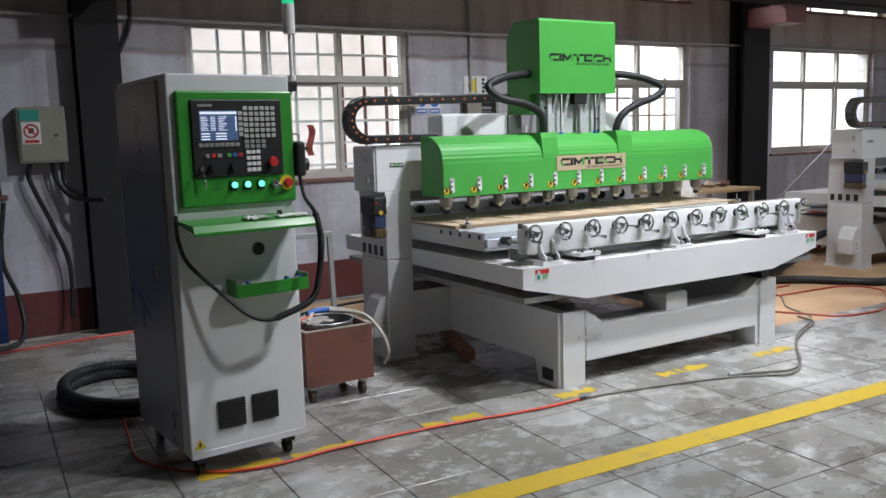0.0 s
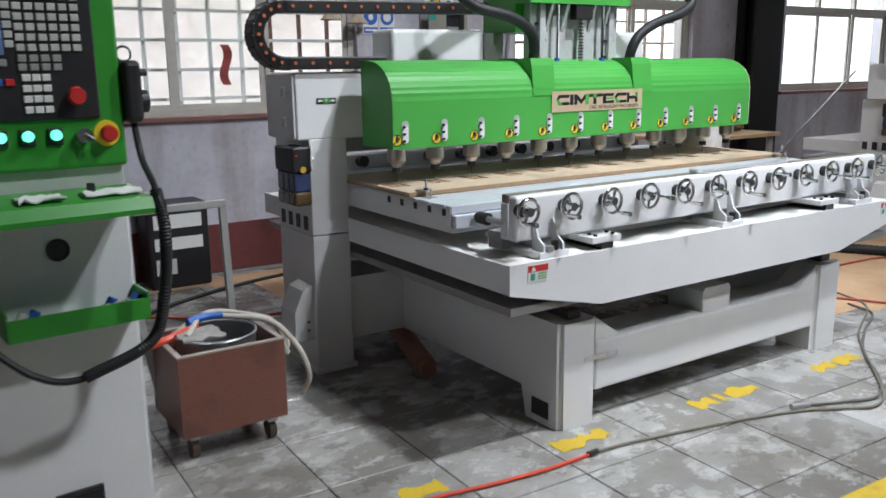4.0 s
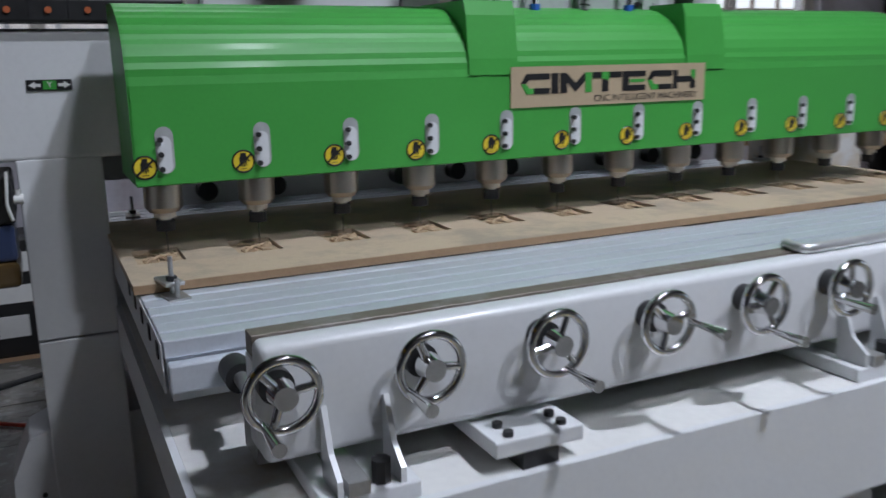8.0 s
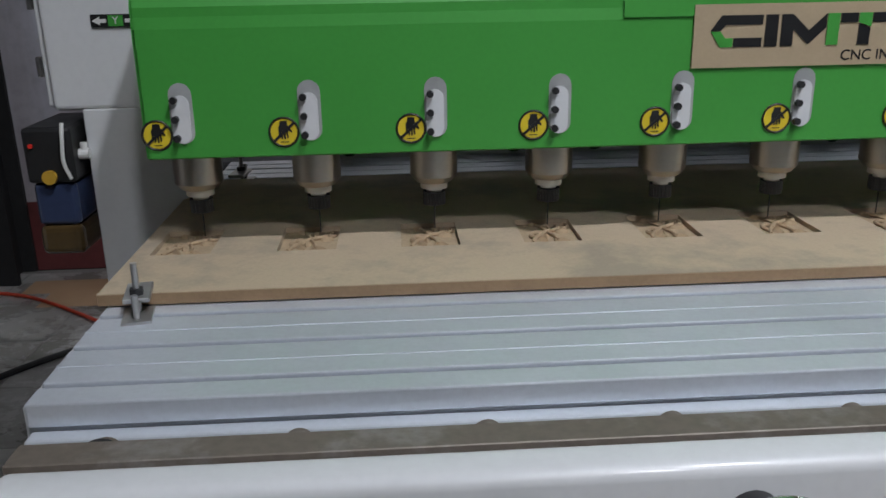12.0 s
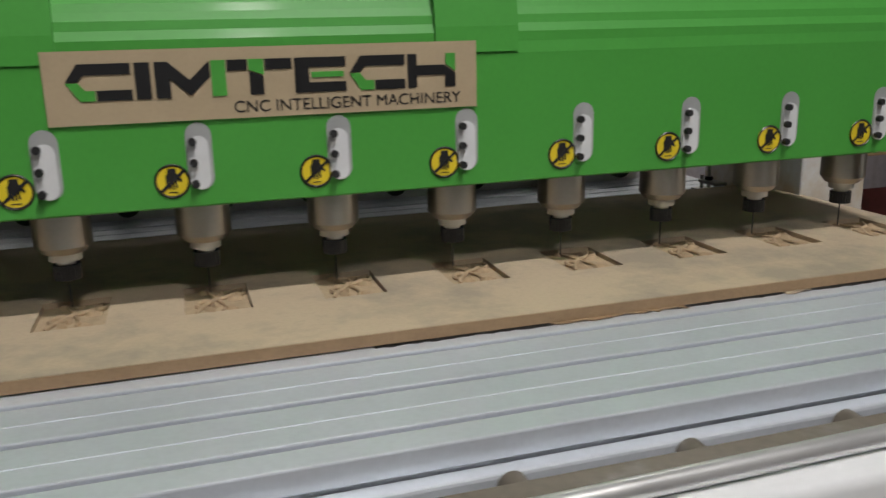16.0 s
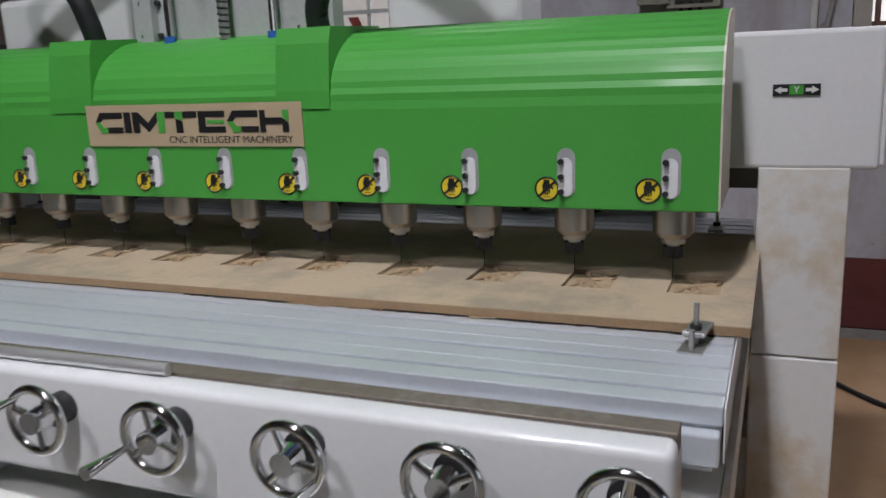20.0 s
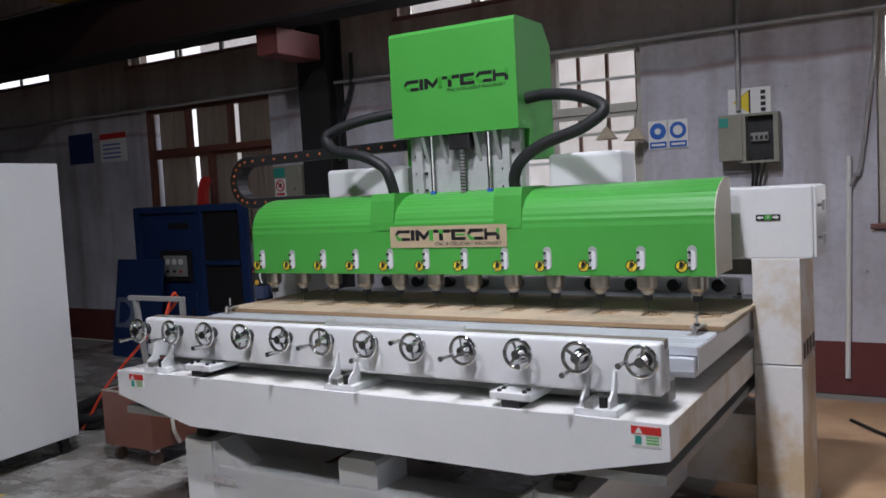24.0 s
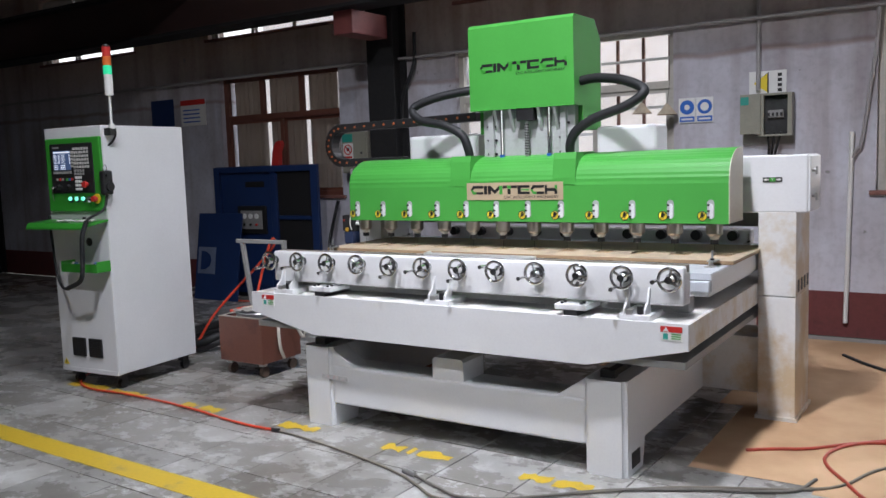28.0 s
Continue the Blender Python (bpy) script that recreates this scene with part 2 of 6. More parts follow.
def words(name, text, size, place, rot, material, parent, align="CENTER"):
    cu = bpy.data.curves.new(name, "FONT")
    cu.body, cu.size, cu.extrude = text, size, 0.0004
    cu.align_x, cu.align_y = align, "CENTER"
    tmp = bpy.data.objects.new(name, cu)
    scene.collection.objects.link(tmp)
    dg = bpy.context.evaluated_depsgraph_get()
    me = bpy.data.meshes.new_from_object(tmp.evaluated_get(dg))
    bpy.data.objects.remove(tmp)
    me.materials.clear()
    me.materials.append(material)
    me.transform(pose(*place, *rot))
    ob = new(name, me)
    ob.parent = parent
    return ob

# ---- the hall ----
GLASS = bpy.data.materials.new("window_glass")
GLASS.use_nodes = True
_nt = GLASS.node_tree
_nt.nodes.clear()
_o, _m, _t, _g = (_nt.nodes.new(k) for k in ("ShaderNodeOutputMaterial", "ShaderNodeMixShader", "ShaderNodeBsdfTransparent", "ShaderNodeBsdfGlossy"))
_g.inputs["Roughness"].default_value = 0.03
_t.inputs[0].default_value = (0.93, 0.95, 0.95, 1)
_m.inputs[0].default_value = 0.07
_nt.links.new(_t.outputs[0], _m.inputs[1])
_nt.links.new(_g.outputs[0], _m.inputs[2])
_nt.links.new(_m.outputs[0], _o.inputs[0])


def plaster():
    """Old lilac-white wall paint: broad grime, streaks, pinkish soot high up, a maroon dado below."""
    m = bpy.data.materials.new("old_plaster")
    m.use_nodes = True
    nt = m.node_tree
    b = nt.nodes["Principled BSDF"]
    geo = nt.nodes.new("ShaderNodeNewGeometry")
    sep = nt.nodes.new("ShaderNodeSeparateXYZ")
    nt.links.new(geo.outputs["Position"], sep.inputs[0])

    def noise_at(scale, stretch, detail=6.0):
        mp = nt.nodes.new("ShaderNodeMapping")
        mp.inputs["Scale"].default_value = stretch
        nt.links.new(geo.outputs["Position"], mp.inputs[0])
        n = nt.nodes.new("ShaderNodeTexNoise")
        n.inputs["Scale"].default_value, n.inputs["Detail"].default_value = scale, detail
        nt.links.new(mp.outputs[0], n.inputs["Vector"])
        return n

    def ramp(src, stops):
        r = nt.nodes.new("ShaderNodeValToRGB")
        while len(r.color_ramp.elements) < len(stops):
            r.color_ramp.elements.new(0.5)
        for e, (p, c) in zip(r.color_ramp.elements, stops):
            e.position, e.color = p, (*c, 1)
        nt.links.new(src, r.inputs[0])
        return r

    def blend(kind, fac, a, c):
        x = nt.nodes.new("ShaderNodeMixRGB")
        x.blend_type = kind
        if isinstance(fac, float):
            x.inputs[0].default_value = fac
        else:
            nt.links.new(fac, x.inputs[0])
        nt.links.new(a, x.inputs[1])
        nt.links.new(c, x.inputs[2])
        return x
    broad = ramp(noise_at(1.3, (1, 1, 1)).outputs["Fac"], [(0.35, (0.42, 0.41, 0.45)), (0.65, (0.59, 0.60, 0.67))])
    pink = ramp(noise_at(0.9, (1, 1, 0.6)).outputs["Fac"], [(0.3, (0.35, 0.27, 0.23)), (0.7, (0.52, 0.44, 0.38))])
    high = nt.nodes.new("ShaderNodeMapRange")
    high.inputs["From Min"].default_value, high.inputs["From Max"].default_value = 2.15, 2.75
    nt.links.new(sep.outputs[2], high.inputs["Value"])
    c = blend("MIX", high.outputs[0], broad.outputs[0], pink.outputs[0])
    streak = ramp(noise_at(5.0, (1.0, 1.0, 0.10)).outputs["Fac"], [(0.34, (0.52, 0.42, 0.37)), (0.54, (1, 1, 1))])
    c = blend("MULTIPLY", 0.5, c.outputs[0], streak.outputs[0])
    fine = ramp(noise_at(26.0, (1, 1, 1)).outputs["Fac"], [(0.3, (0.72, 0.72, 0.72)), (0.55, (1, 1, 1))])
    c = blend("MULTIPLY", 0.4, c.outputs[0], fine.outputs[0])
    chip = ramp(noise_at(11.0, (1, 1, 1), 8.0).outputs["Fac"], [(0.70, (0, 0, 0)), (0.74, (1, 1, 1))])
    grey = nt.nodes.new("ShaderNodeRGB")
    grey.outputs[0].default_value = (0.26, 0.25, 0.25, 1)
    c = blend("MIX", chip.outputs[0], c.outputs[0], grey.outputs[0])
    # a long rusty stain line where a pipe once ran
    wob = nt.nodes.new("ShaderNodeMath")
    wob.operation, wob.inputs[1].default_value, wob.inputs[2].default_value = "MULTIPLY_ADD", 0.10, -2.215
    nt.links.new(noise_at(2.2, (1, 1, 0.2)).outputs["Fac"], wob.inputs[0])
    off = nt.nodes.new("ShaderNodeMath")
    nt.links.new(sep.outputs[2], off.inputs[0])
    nt.links.new(wob.outputs[0], off.inputs[1])
    gap = nt.nodes.new("ShaderNodeMath")
    gap.operation = "ABSOLUTE"
    nt.links.new(off.outputs[0], gap.inputs[0])
    line = nt.nodes.new("ShaderNodeMapRange")
    for key, val in (("From Min", 0.008), ("From Max", 0.035), ("To Min", 0.6), ("To Max", 0.0)):
        line.inputs[key].default_value = val
    nt.links.new(gap.outputs[0], line.inputs["Value"])
    rust = nt.nodes.new("ShaderNodeRGB")
    rust.outputs[0].default_value = (0.25, 0.17, 0.15, 1)
    c = blend("MIX", line.outputs[0], c.outputs[0], rust.outputs[0])
    nt.links.new(c.outputs[0], b.inputs["Base Color"])
    b.inputs["Roughness"].default_value = 0.75
    bn = nt.nodes.new("ShaderNodeBump")
    bn.inputs["Strength"].default_value, bn.inputs["Distance"].default_value = 0.35, 0.006
    nt.links.new(noise_at(14.0, (1, 1, 1)).outputs["Fac"], bn.inputs["Height"])
    nt.links.new(bn.outputs[0], b.inputs["Normal"])
    return m


PLASTER = plaster()
DADO = mat("maroon_dado_paint", (0.145, 0.038, 0.038), 0.5, var=0.16, scale=4, bscale=30, second=(0.10, 0.03, 0.03), amount=0.5, bump=0.2)
ROOF = mat("dark_roof_sheet", (0.10, 0.09, 0.085), 0.7, var=0.2, scale=2)
WALLY = 2.56
WINDOWS = [(-5.13, -3.39), (-1.97, 0.09), (1.56, 3.80), (5.27, 7.36), (9.2, 11.2)]
HIGH = [(-8.5, -6.6), (-5.27, -3.38), (-1.93, 0.1), (1.5, 3.75), (5.3, 7.6)]
WZ0, WZ1, HZ0, HZ1 = 1.09, 2.42, 2.87, 3.7


def wall_with_holes(bm, x0, x1, y0, y1, zmax, rows):
    """Wall blocks round the window holes; rows: (z0, z1, [(x0, x1), ...])."""
    z = 0.0
    for r0, r1, holes in rows:
        box(bm, x0, x1, y0, y1, z, r0)
        x = x0
        for h0, h1 in holes:
            box(bm, x, h0, y0, y1, r0, r1)
            x = h1
        box(bm, x, x1, y0, y1, r0, r1)
        z = r1
    box(bm, x0, x1, y0, y1, z, zmax)
    return bm


X0, X1, Y0 = -13.0, 13.0, -10.5
solid("wall_north", wall_with_holes(B(), X0, X1, WALLY, WALLY + 0.24, 5.2, [(WZ0, WZ1, WINDOWS), (HZ0, HZ1, HIGH)]), PLASTER, "old lilac-white plaster wall with grime and window openings", "wall", kind="structure")
solid("wall_west", box(B(), X0 - 0.24, X0, Y0, WALLY + 0.24, 0, 5.6), PLASTER, "old grimy plaster end wall of the hall", "wall", kind="structure")
# unseen opening in the east wall, added for the side lamp
_b = B()
box(_b, X1, X1 + 0.24, Y0, -8.2, 0, 5.6)
box(_b, X1, X1 + 0.24, -2.8, WALLY + 0.24, 0, 5.6)
box(_b, X1, X1 + 0.24, -8.2, -2.8, 4.3, 5.6)
solid("wall_east", _b, PLASTER, "old grimy plaster end wall with an unseen opening added for the side lamp", "wall", kind="structure")
solid("wall_south", box(B(), X0, X1, Y0 - 0.24, Y0, 0, 5.6), PLASTER, "old grimy plaster wall of the hall", "wall", kind="structure")
# both roof openings are added for the unseen key lamps
_b = B()
for a0, a1, c0, c1 in ((X0, X1, Y0, -4.8), (X0, X1, -4.2, -2.5), (X0, 0.1, -4.8, -4.2), (0.9, X1, -4.8, -4.2), (X0, X1, -1.9, WALLY), (X0, 0.4, -2.5, -1.9), (1.2, X1, -2.5, -1.9)):
    box(_b, a0, a1, c0, c1, 5.5, 5.6)
solid("ceiling", _b, ROOF, "dark sheet roof with two openings above the added key lamps", "ceiling", kind="structure")
solid("baseboard", box(B(), X0, X1, WALLY - 0.006, WALLY - 0.001, 0, 0.34), DADO, "maroon painted dado band along the wall", "dado", kind="structure")
# emission stands in for the daylight on the yard
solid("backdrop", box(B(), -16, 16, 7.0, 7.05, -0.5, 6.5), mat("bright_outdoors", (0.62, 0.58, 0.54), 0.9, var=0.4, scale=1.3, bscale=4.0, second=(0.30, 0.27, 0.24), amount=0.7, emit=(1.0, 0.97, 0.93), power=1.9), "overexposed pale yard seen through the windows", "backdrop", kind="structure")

# the wall is no lamp: its emission imitates daylight falling on it
solid("neighbour_wall", box(B(), -7.0, 1.3, 5.2, 5.4, -0.5, 6.0), mat("pale_block_wall", (0.84, 0.78, 0.72), 0.9, var=0.2, scale=2.0, bscale=12.0, second=(0.66, 0.58, 0.50), amount=0.75, emit=(1.0, 0.93, 0.87), power=0.6), "pale block wall of the neighbouring building, glowing in place of daylight", "backdrop", kind="structure")

# the tiled floor


def tile_mat():
    m = bpy.data.materials.new("worn_floor_tile")
    m.use_nodes = True
    nt = m.node_tree
    b = nt.nodes["Principled BSDF"]
    geo = nt.nodes.new("ShaderNodeNewGeometry")
    info = nt.nodes.new("ShaderNodeObjectInfo")
    n1 = nt.nodes.new("ShaderNodeTexNoise")
    n1.inputs["Scale"].default_value, n1.inputs["Detail"].default_value, n1.inputs["Roughness"].default_value = 2.3, 12.0, 0.68
    mp = nt.nodes.new("ShaderNodeMapping")
    mp.inputs["Scale"].default_value = (0.9, 1.15, 1.0)
    nt.links.new(geo.outputs["Position"], mp.inputs[0])
    nt.links.new(mp.outputs[0], n1.inputs["Vector"])
    r = nt.nodes.new("ShaderNodeValToRGB")
    e = r.color_ramp.elements
    e.new(0.5)
    e.new(0.55)
    for el, (p, c) in zip(e, ((0.34, (0.25, 0.24, 0.22, 1)), (0.50, (0.325, 0.32, 0.30, 1)), (0.57, (0.40, 0.40, 0.385, 1)), (0.68, (0.52, 0.53, 0.52, 1)))):
        el.position, el.color = p, c
    nt.links.new(n1.outputs["Fac"], r.inputs[0])
    n2 = nt.nodes.new("ShaderNodeTexNoise")
    n2.inputs["Scale"].default_value, n2.inputs["Detail"].default_value = 0.7, 3.0
    nt.links.new(geo.outputs["Position"], n2.inputs["Vector"])
    r2 = nt.nodes.new("ShaderNodeValToRGB")
    r2.color_ramp.elements[0].position, r2.color_ramp.elements[1].position = 0.36, 0.62
    r2.color_ramp.elements[0].color, r2.color_ramp.elements[1].color = (0.55, 0.51, 0.46, 1), (1.0, 1.0, 1.0, 1)
    nt.links.new(n2.outputs["Fac"], r2.inputs[0])
    x = nt.nodes.new("ShaderNodeMixRGB")
    x.blend_type, x.inputs[0].default_value = "MULTIPLY", 0.8
    nt.links.new(r.outputs[0], x.inputs[1])
    nt.links.new(r2.outputs[0], x.inputs[2])
    n3 = nt.nodes.new("ShaderNodeTexNoise")
    n3.inputs["Scale"].default_value, n3.inputs["Detail"].default_value, n3.inputs["Roughness"].default_value = 9.0, 12.0, 0.72
    nt.links.new(mp.outputs[0], n3.inputs["Vector"])
    r3 = nt.nodes.new("ShaderNodeValToRGB")
    r3.color_ramp.elements[0].position, r3.color_ramp.elements[1].position = 0.535, 0.575
    nt.links.new(n3.outputs["Fac"], r3.inputs[0])
    half = nt.nodes.new("ShaderNodeMath")
    half.operation, half.inputs[1].default_value = "MULTIPLY", 0.45
    nt.links.new(r3.outputs[0], half.inputs[0])
    scuff = nt.nodes.new("ShaderNodeMixRGB")
    scuff.inputs[2].default_value = (0.62, 0.63, 0.62, 1)
    nt.links.new(half.outputs[0], scuff.inputs[0])
    nt.links.new(x.outputs[0], scuff.inputs[1])
    x = scuff
    hv = nt.nodes.new("ShaderNodeHueSaturation")
    mr = nt.nodes.new("ShaderNodeMapRange")
    mr.inputs["To Min"].default_value, mr.inputs["To Max"].default_value = 0.82, 1.12
    nt.links.new(info.outputs["Random"], mr.inputs["Value"])
    nt.links.new(mr.outputs[0], hv.inputs["Value"])
    nt.links.new(x.outputs[0], hv.inputs["Color"])
    nt.links.new(hv.outputs[0], b.inputs["Base Color"])
    rr = nt.nodes.new("ShaderNodeMapRange")
    rr.inputs["From Min"].default_value, rr.inputs["From Max"].default_value = 0.35, 0.7
    rr.inputs["To Min"].default_value, rr.inputs["To Max"].default_value = 0.13, 0.45
    nt.links.new(n1.outputs["Fac"], rr.inputs["Value"])
    nt.links.new(rr.outputs[0], b.inputs["Roughness"])
    bn = nt.nodes.new("ShaderNodeBump")
    bn.inputs["Strength"].default_value, bn.inputs["Distance"].default_value = 0.2, 0.003
    nt.links.new(n1.outputs["Fac"], bn.inputs["Height"])
    nt.links.new(bn.outputs[0], b.inputs["Normal"])
    return m


TILEMAT = tile_mat()
GROUT = mat("dirty_grout", (0.34, 0.33, 0.31), 0.8, var=0.2, scale=6)
floor = solid("floor", box(B(), X0, X1, Y0, WALLY, -0.2, -0.007), GROUT, "worn grey tiled workshop floor with scuffs and paint marks", "floor", kind="structure")

# ---- windows, columns, pipes ----


def window(name, x0, x1, z0, z1, split, cols, label, transom=True, rail=0.05, paint=FRAME):
    w = thing(name, label, "window", kind="structure")
    y0, y1 = WALLY + 0.06, WALLY + 0.12
    f = B()
    zt = z0 + (z1 - z0) * 0.66
    for a in ((x0, x0 + 0.05, z0, z1), (x1 - 0.05, x1, z0, z1), (x0 + 0.05, x1 - 0.05, z0, z0 + rail), (x0 + 0.05, x1 - 0.05, z1 - 0.05, z1)):
        box(f, a[0], a[1], y0, y1, a[2], a[3])
    if transom:
        box(f, x0 + 0.05, x1 - 0.05, y0 - 0.004, y1, zt - 0.03, zt + 0.03)
        for i in range(1, cols):
            x = x0 + (x1 - x0) * i / cols
            box(f, x - 0.02, x + 0.02, y0 + 0.002, y1, zt + 0.03, z1 - 0.05)
    part("window_frame", f, paint, w)
    top = zt - 0.03 if transom else z1 - 0.05
    for i in range(split):
        a, c = x0 + 0.05 + (x1 - x0 - 0.1) * i / split, x0 + 0.05 + (x1 - x0 - 0.1) * (i + 1) / split
        s = B()
        yy = y0 + 0.012 + 0.022 * (i % 2)
        for q in ((a, a + 0.035, z0 + rail, top), (c - 0.035, c, z0 + rail, top), (a + 0.035, c - 0.035, z0 + rail, z0 + rail * 1.6), (a + 0.035, c - 0.035, top - 0.035, top)):
            box(s, q[0], q[1], yy, yy + 0.02, q[2], q[3])
        sash = part("sash", s, paint, w)
        p = part("pane", box(B(), a + 0.03, c - 0.03, yy + 0.008, yy + 0.012, z0 + rail * 1.5, top - 0.03), GLASS, sash)
        p.visible_shadow = False
    if transom:
        for i in range(cols):
            a, c = x0 + (x1 - x0) * i / cols + 0.02, x0 + (x1 - x0) * (i + 1) / cols - 0.02
            p = part("pane", box(B(), a, c, y0 + 0.03, y0 + 0.034, zt + 0.02, z1 - 0.04), GLASS, w)
            p.visible_shadow = False
    part("window_sill", box(B(), x0 - 0.04, x1 + 0.04, WALLY - 0.03, WALLY + 0.06, z0 - 0.03, z0 + 0.002, 0.004), mat("brown_sill_paint", (0.22, 0.10, 0.08), 0.6, var=0.2, scale=8), w, "chipped red-brown sill")
    return w


for i, (a, c) in enumerate(WINDOWS):
    window("window_%d" % (i + 1), a, c, WZ0, WZ1, 3 if i else 2, 3, "tall sliding window in a dull grey metal frame with a transom row" if i else "tall window in a dark brown frame with a transom row", True, 0.05, FRAME if i else BROWN)
for i, (a, c) in enumerate(HIGH):
    window("window_%d" % (i + 6), a, c, HZ0, HZ1, 3, 3, "high strip window under the roof", False, 0.015)

# curtains inside the first window
for a, c in ((-5.08, -4.62), (-4.55, -4.02), (-3.98, -3.55)):
    cu = B()
    n = 24
    lo = [cu.verts.new((a + (c - a) * k / n, WALLY + 0.20 + 0.02 * math.sin(k * 1.7 + a * 9), WZ0 + 0.03)) for k in range(n + 1)]
    hi = [cu.verts.new((a + (c - a) * k / n, WALLY + 0.20 + 0.014 * math.sin(k * 1.7 + a * 9), WZ1 - 0.02)) for k in range(n + 1)]
    for k in range(n):
        cu.faces.new((lo[k], lo[k + 1], hi[k + 1], hi[k]))
    bmesh.ops.solidify(cu, geom=list(cu.faces), thickness=0.003)
    solid("curtain", cu, mat("beige_cloth", (0.36, 0.31, 0.27), 0.9, var=0.12, scale=9), "dusty beige curtain hanging behind the window", "curtain", group="curtains", soft=True)

# outside grilles
RUST = mat("rusty_bar", (0.20, 0.10, 0.07), 0.7, var=0.2, scale=20)
for wi, (a, c) in enumerate(WINDOWS[1:3]):
    gr = thing("window_grille", "welded bar grille outside the window", "grille", group="window grilles")
    for k in range(9):
        x = a + (c - a) * (k + 0.5) / 9
        part("bar", box(B(), x - 0.012, x + 0.012, WALLY + 0.264, WALLY + 0.289, WZ0 - 0.05, WZ1 + 0.05 if wi == 0 else WZ0 + 0.95), RUST if wi == 1 or k > 5 else LABEL, gr)
    for k in range(7 if wi == 0 else 5):
        z = WZ0 + 0.1 + k * 0.2
        part("bar", box(B(), a - 0.05, c + 0.05, WALLY + 0.24, WALLY + 0.264, z, z + 0.022), RUST if wi == 1 else LABEL, gr)

for x0, x1 in ((-2.83, -2.52), (4.45, 4.90), (-10.2, -9.8)):
    col = thing("steel_column", "sooty black steel H-column against the wall", "column", group="hall columns")
    part("flange", box(B(), x0, x1, 2.33, 2.355, 0, 5.5), BLACKSTEEL, col)
    part("flange", box(B(), x0, x1, 2.53, 2.555, 0, 5.5), BLACKSTEEL, col)
    part("web", box(B(), (x0 + x1) / 2 - 0.09, (x0 + x1) / 2 + 0.09, 2.355, 2.53, 0, 5.5), BLACKSTEEL, col)
    part("bracket", box(B(), x0 + 0.04, x1 - 0.05, 1.80, 2.33, 2.58, 2.79, 0.01), REDSTEEL, col, "red oxide crane bracket")
rb = thing("runway_beam", "dark red steel crane runway beam under the roof", "beam")
part("bottom_flange", box(B(), X0, X1, 1.66, 1.96, 2.79, 2.82), BLACKSTEEL, rb)
part("web", box(B(), X0, X1, 1.80, 1.83, 2.82, 3.28), mat("sooty_red_steel", (0.055, 0.028, 0.026), 0.6, var=0.2, scale=3), rb)
part("top_flange", box(B(), X0, X1, 1.66, 1.96, 3.28, 3.31), BLACKSTEEL, rb)

# conduit along the wall
solid("wall_conduit", hose(B(), [(X0, 2.515, 2.40), (-4, 2.515, 2.41), (4, 2.515, 2.40), (X1, 2.515, 2.42)], 0.016), CONDUIT, "thin grey conduit running along the wall", "pipe", kind="structure")

# ---- the twelve-spindle machine ----
cnc = thing("cnc_router", "large white and green twelve-spindle CNC router with handwheels", "machine")

# base frame with four feet
base = part("base_frame", box(B(), -0.73, 0.73, -0.845, -0.64, 0.125, 0.335, 0.012, 3), WHITE, cnc)
for s in (-1, 1):
    a, c = sorted((s * 0.73, s * 0.925))
    sd = prism(B(), [(-0.855, 0.0), (-0.855, 0.433), (1.6, 0.433), (1.6, 0.0), (1.35, 0.0), (1.35, 0.13), (-0.62, 0.13), (-0.65, 0.0)], "x", a, c)
    bmesh.ops.bevel(sd, geom=[e for e in sd.edges if abs(e.verts[0].co.y + 0.855) < 1e-4 and abs(e.verts[1].co.y + 0.855) < 1e-4 and abs(e.verts[0].co.z - e.verts[1].co.z) > 0.1], offset=0.02, segments=3, affect="EDGES")
    part("base_side", sd, WHITE, base, "", True)
part("rear_crossbar", box(B(), -0.73, 0.73, 1.38, 1.58, 0.135, 0.335, 0.008), WHITE, base)
for s in (-1, 1):
    g = prism(B(), [(s * 0.73, 0.335), (s * 0.73, 0.43), (s * 0.59, 0.335)], "y", -0.84, -0.72)
    part("gusset", g, WHITE, base)
    part("foot_socket", box(B(), s * 0.9262 - 0.002, s * 0.9262 + 0.002, -0.79, -0.69, 0.03, 0.10), BLACK, base, "dark open end of the square foot")
    part("linear_rail", box(B(), s * 0.83 - 0.02, s * 0.83 + 0.02, -0.82, 1.58, 0.437, 0.465), DARKSTEEL, base)
    part("rail_stop", box(B(), s * 0.83 - 0.035, s * 0.83 + 0.035, -0.825, -0.78, 0.438, 0.475, 0.004), BLACK, base)
lug = prism(B(), [(-0.088, 0.335), (-0.088, 0.43), (-0.073, 0.445), (0.077, 0.445), (0.092, 0.43), (0.092, 0.335)], "y", -0.835, -0.64)
part("screw_bearing_block", lug, WHITE, base)
part("ball_screw", cyl(B(), (-0.01, -0.6, 0.40), (-0.01, 1.4, 0.40), 0.02, seg=12), STEEL, base)
base.location.x = 0.026
part("base_marking", box(B(), -0.80, -0.62, -0.8575, -0.8555, 0.262, 0.285), mat("faded_red_ink", (0.45, 0.12, 0.08), 0.6, var=0.5, scale=60, second=(0.7, 0.7, 0.7), amount=0.9), base)

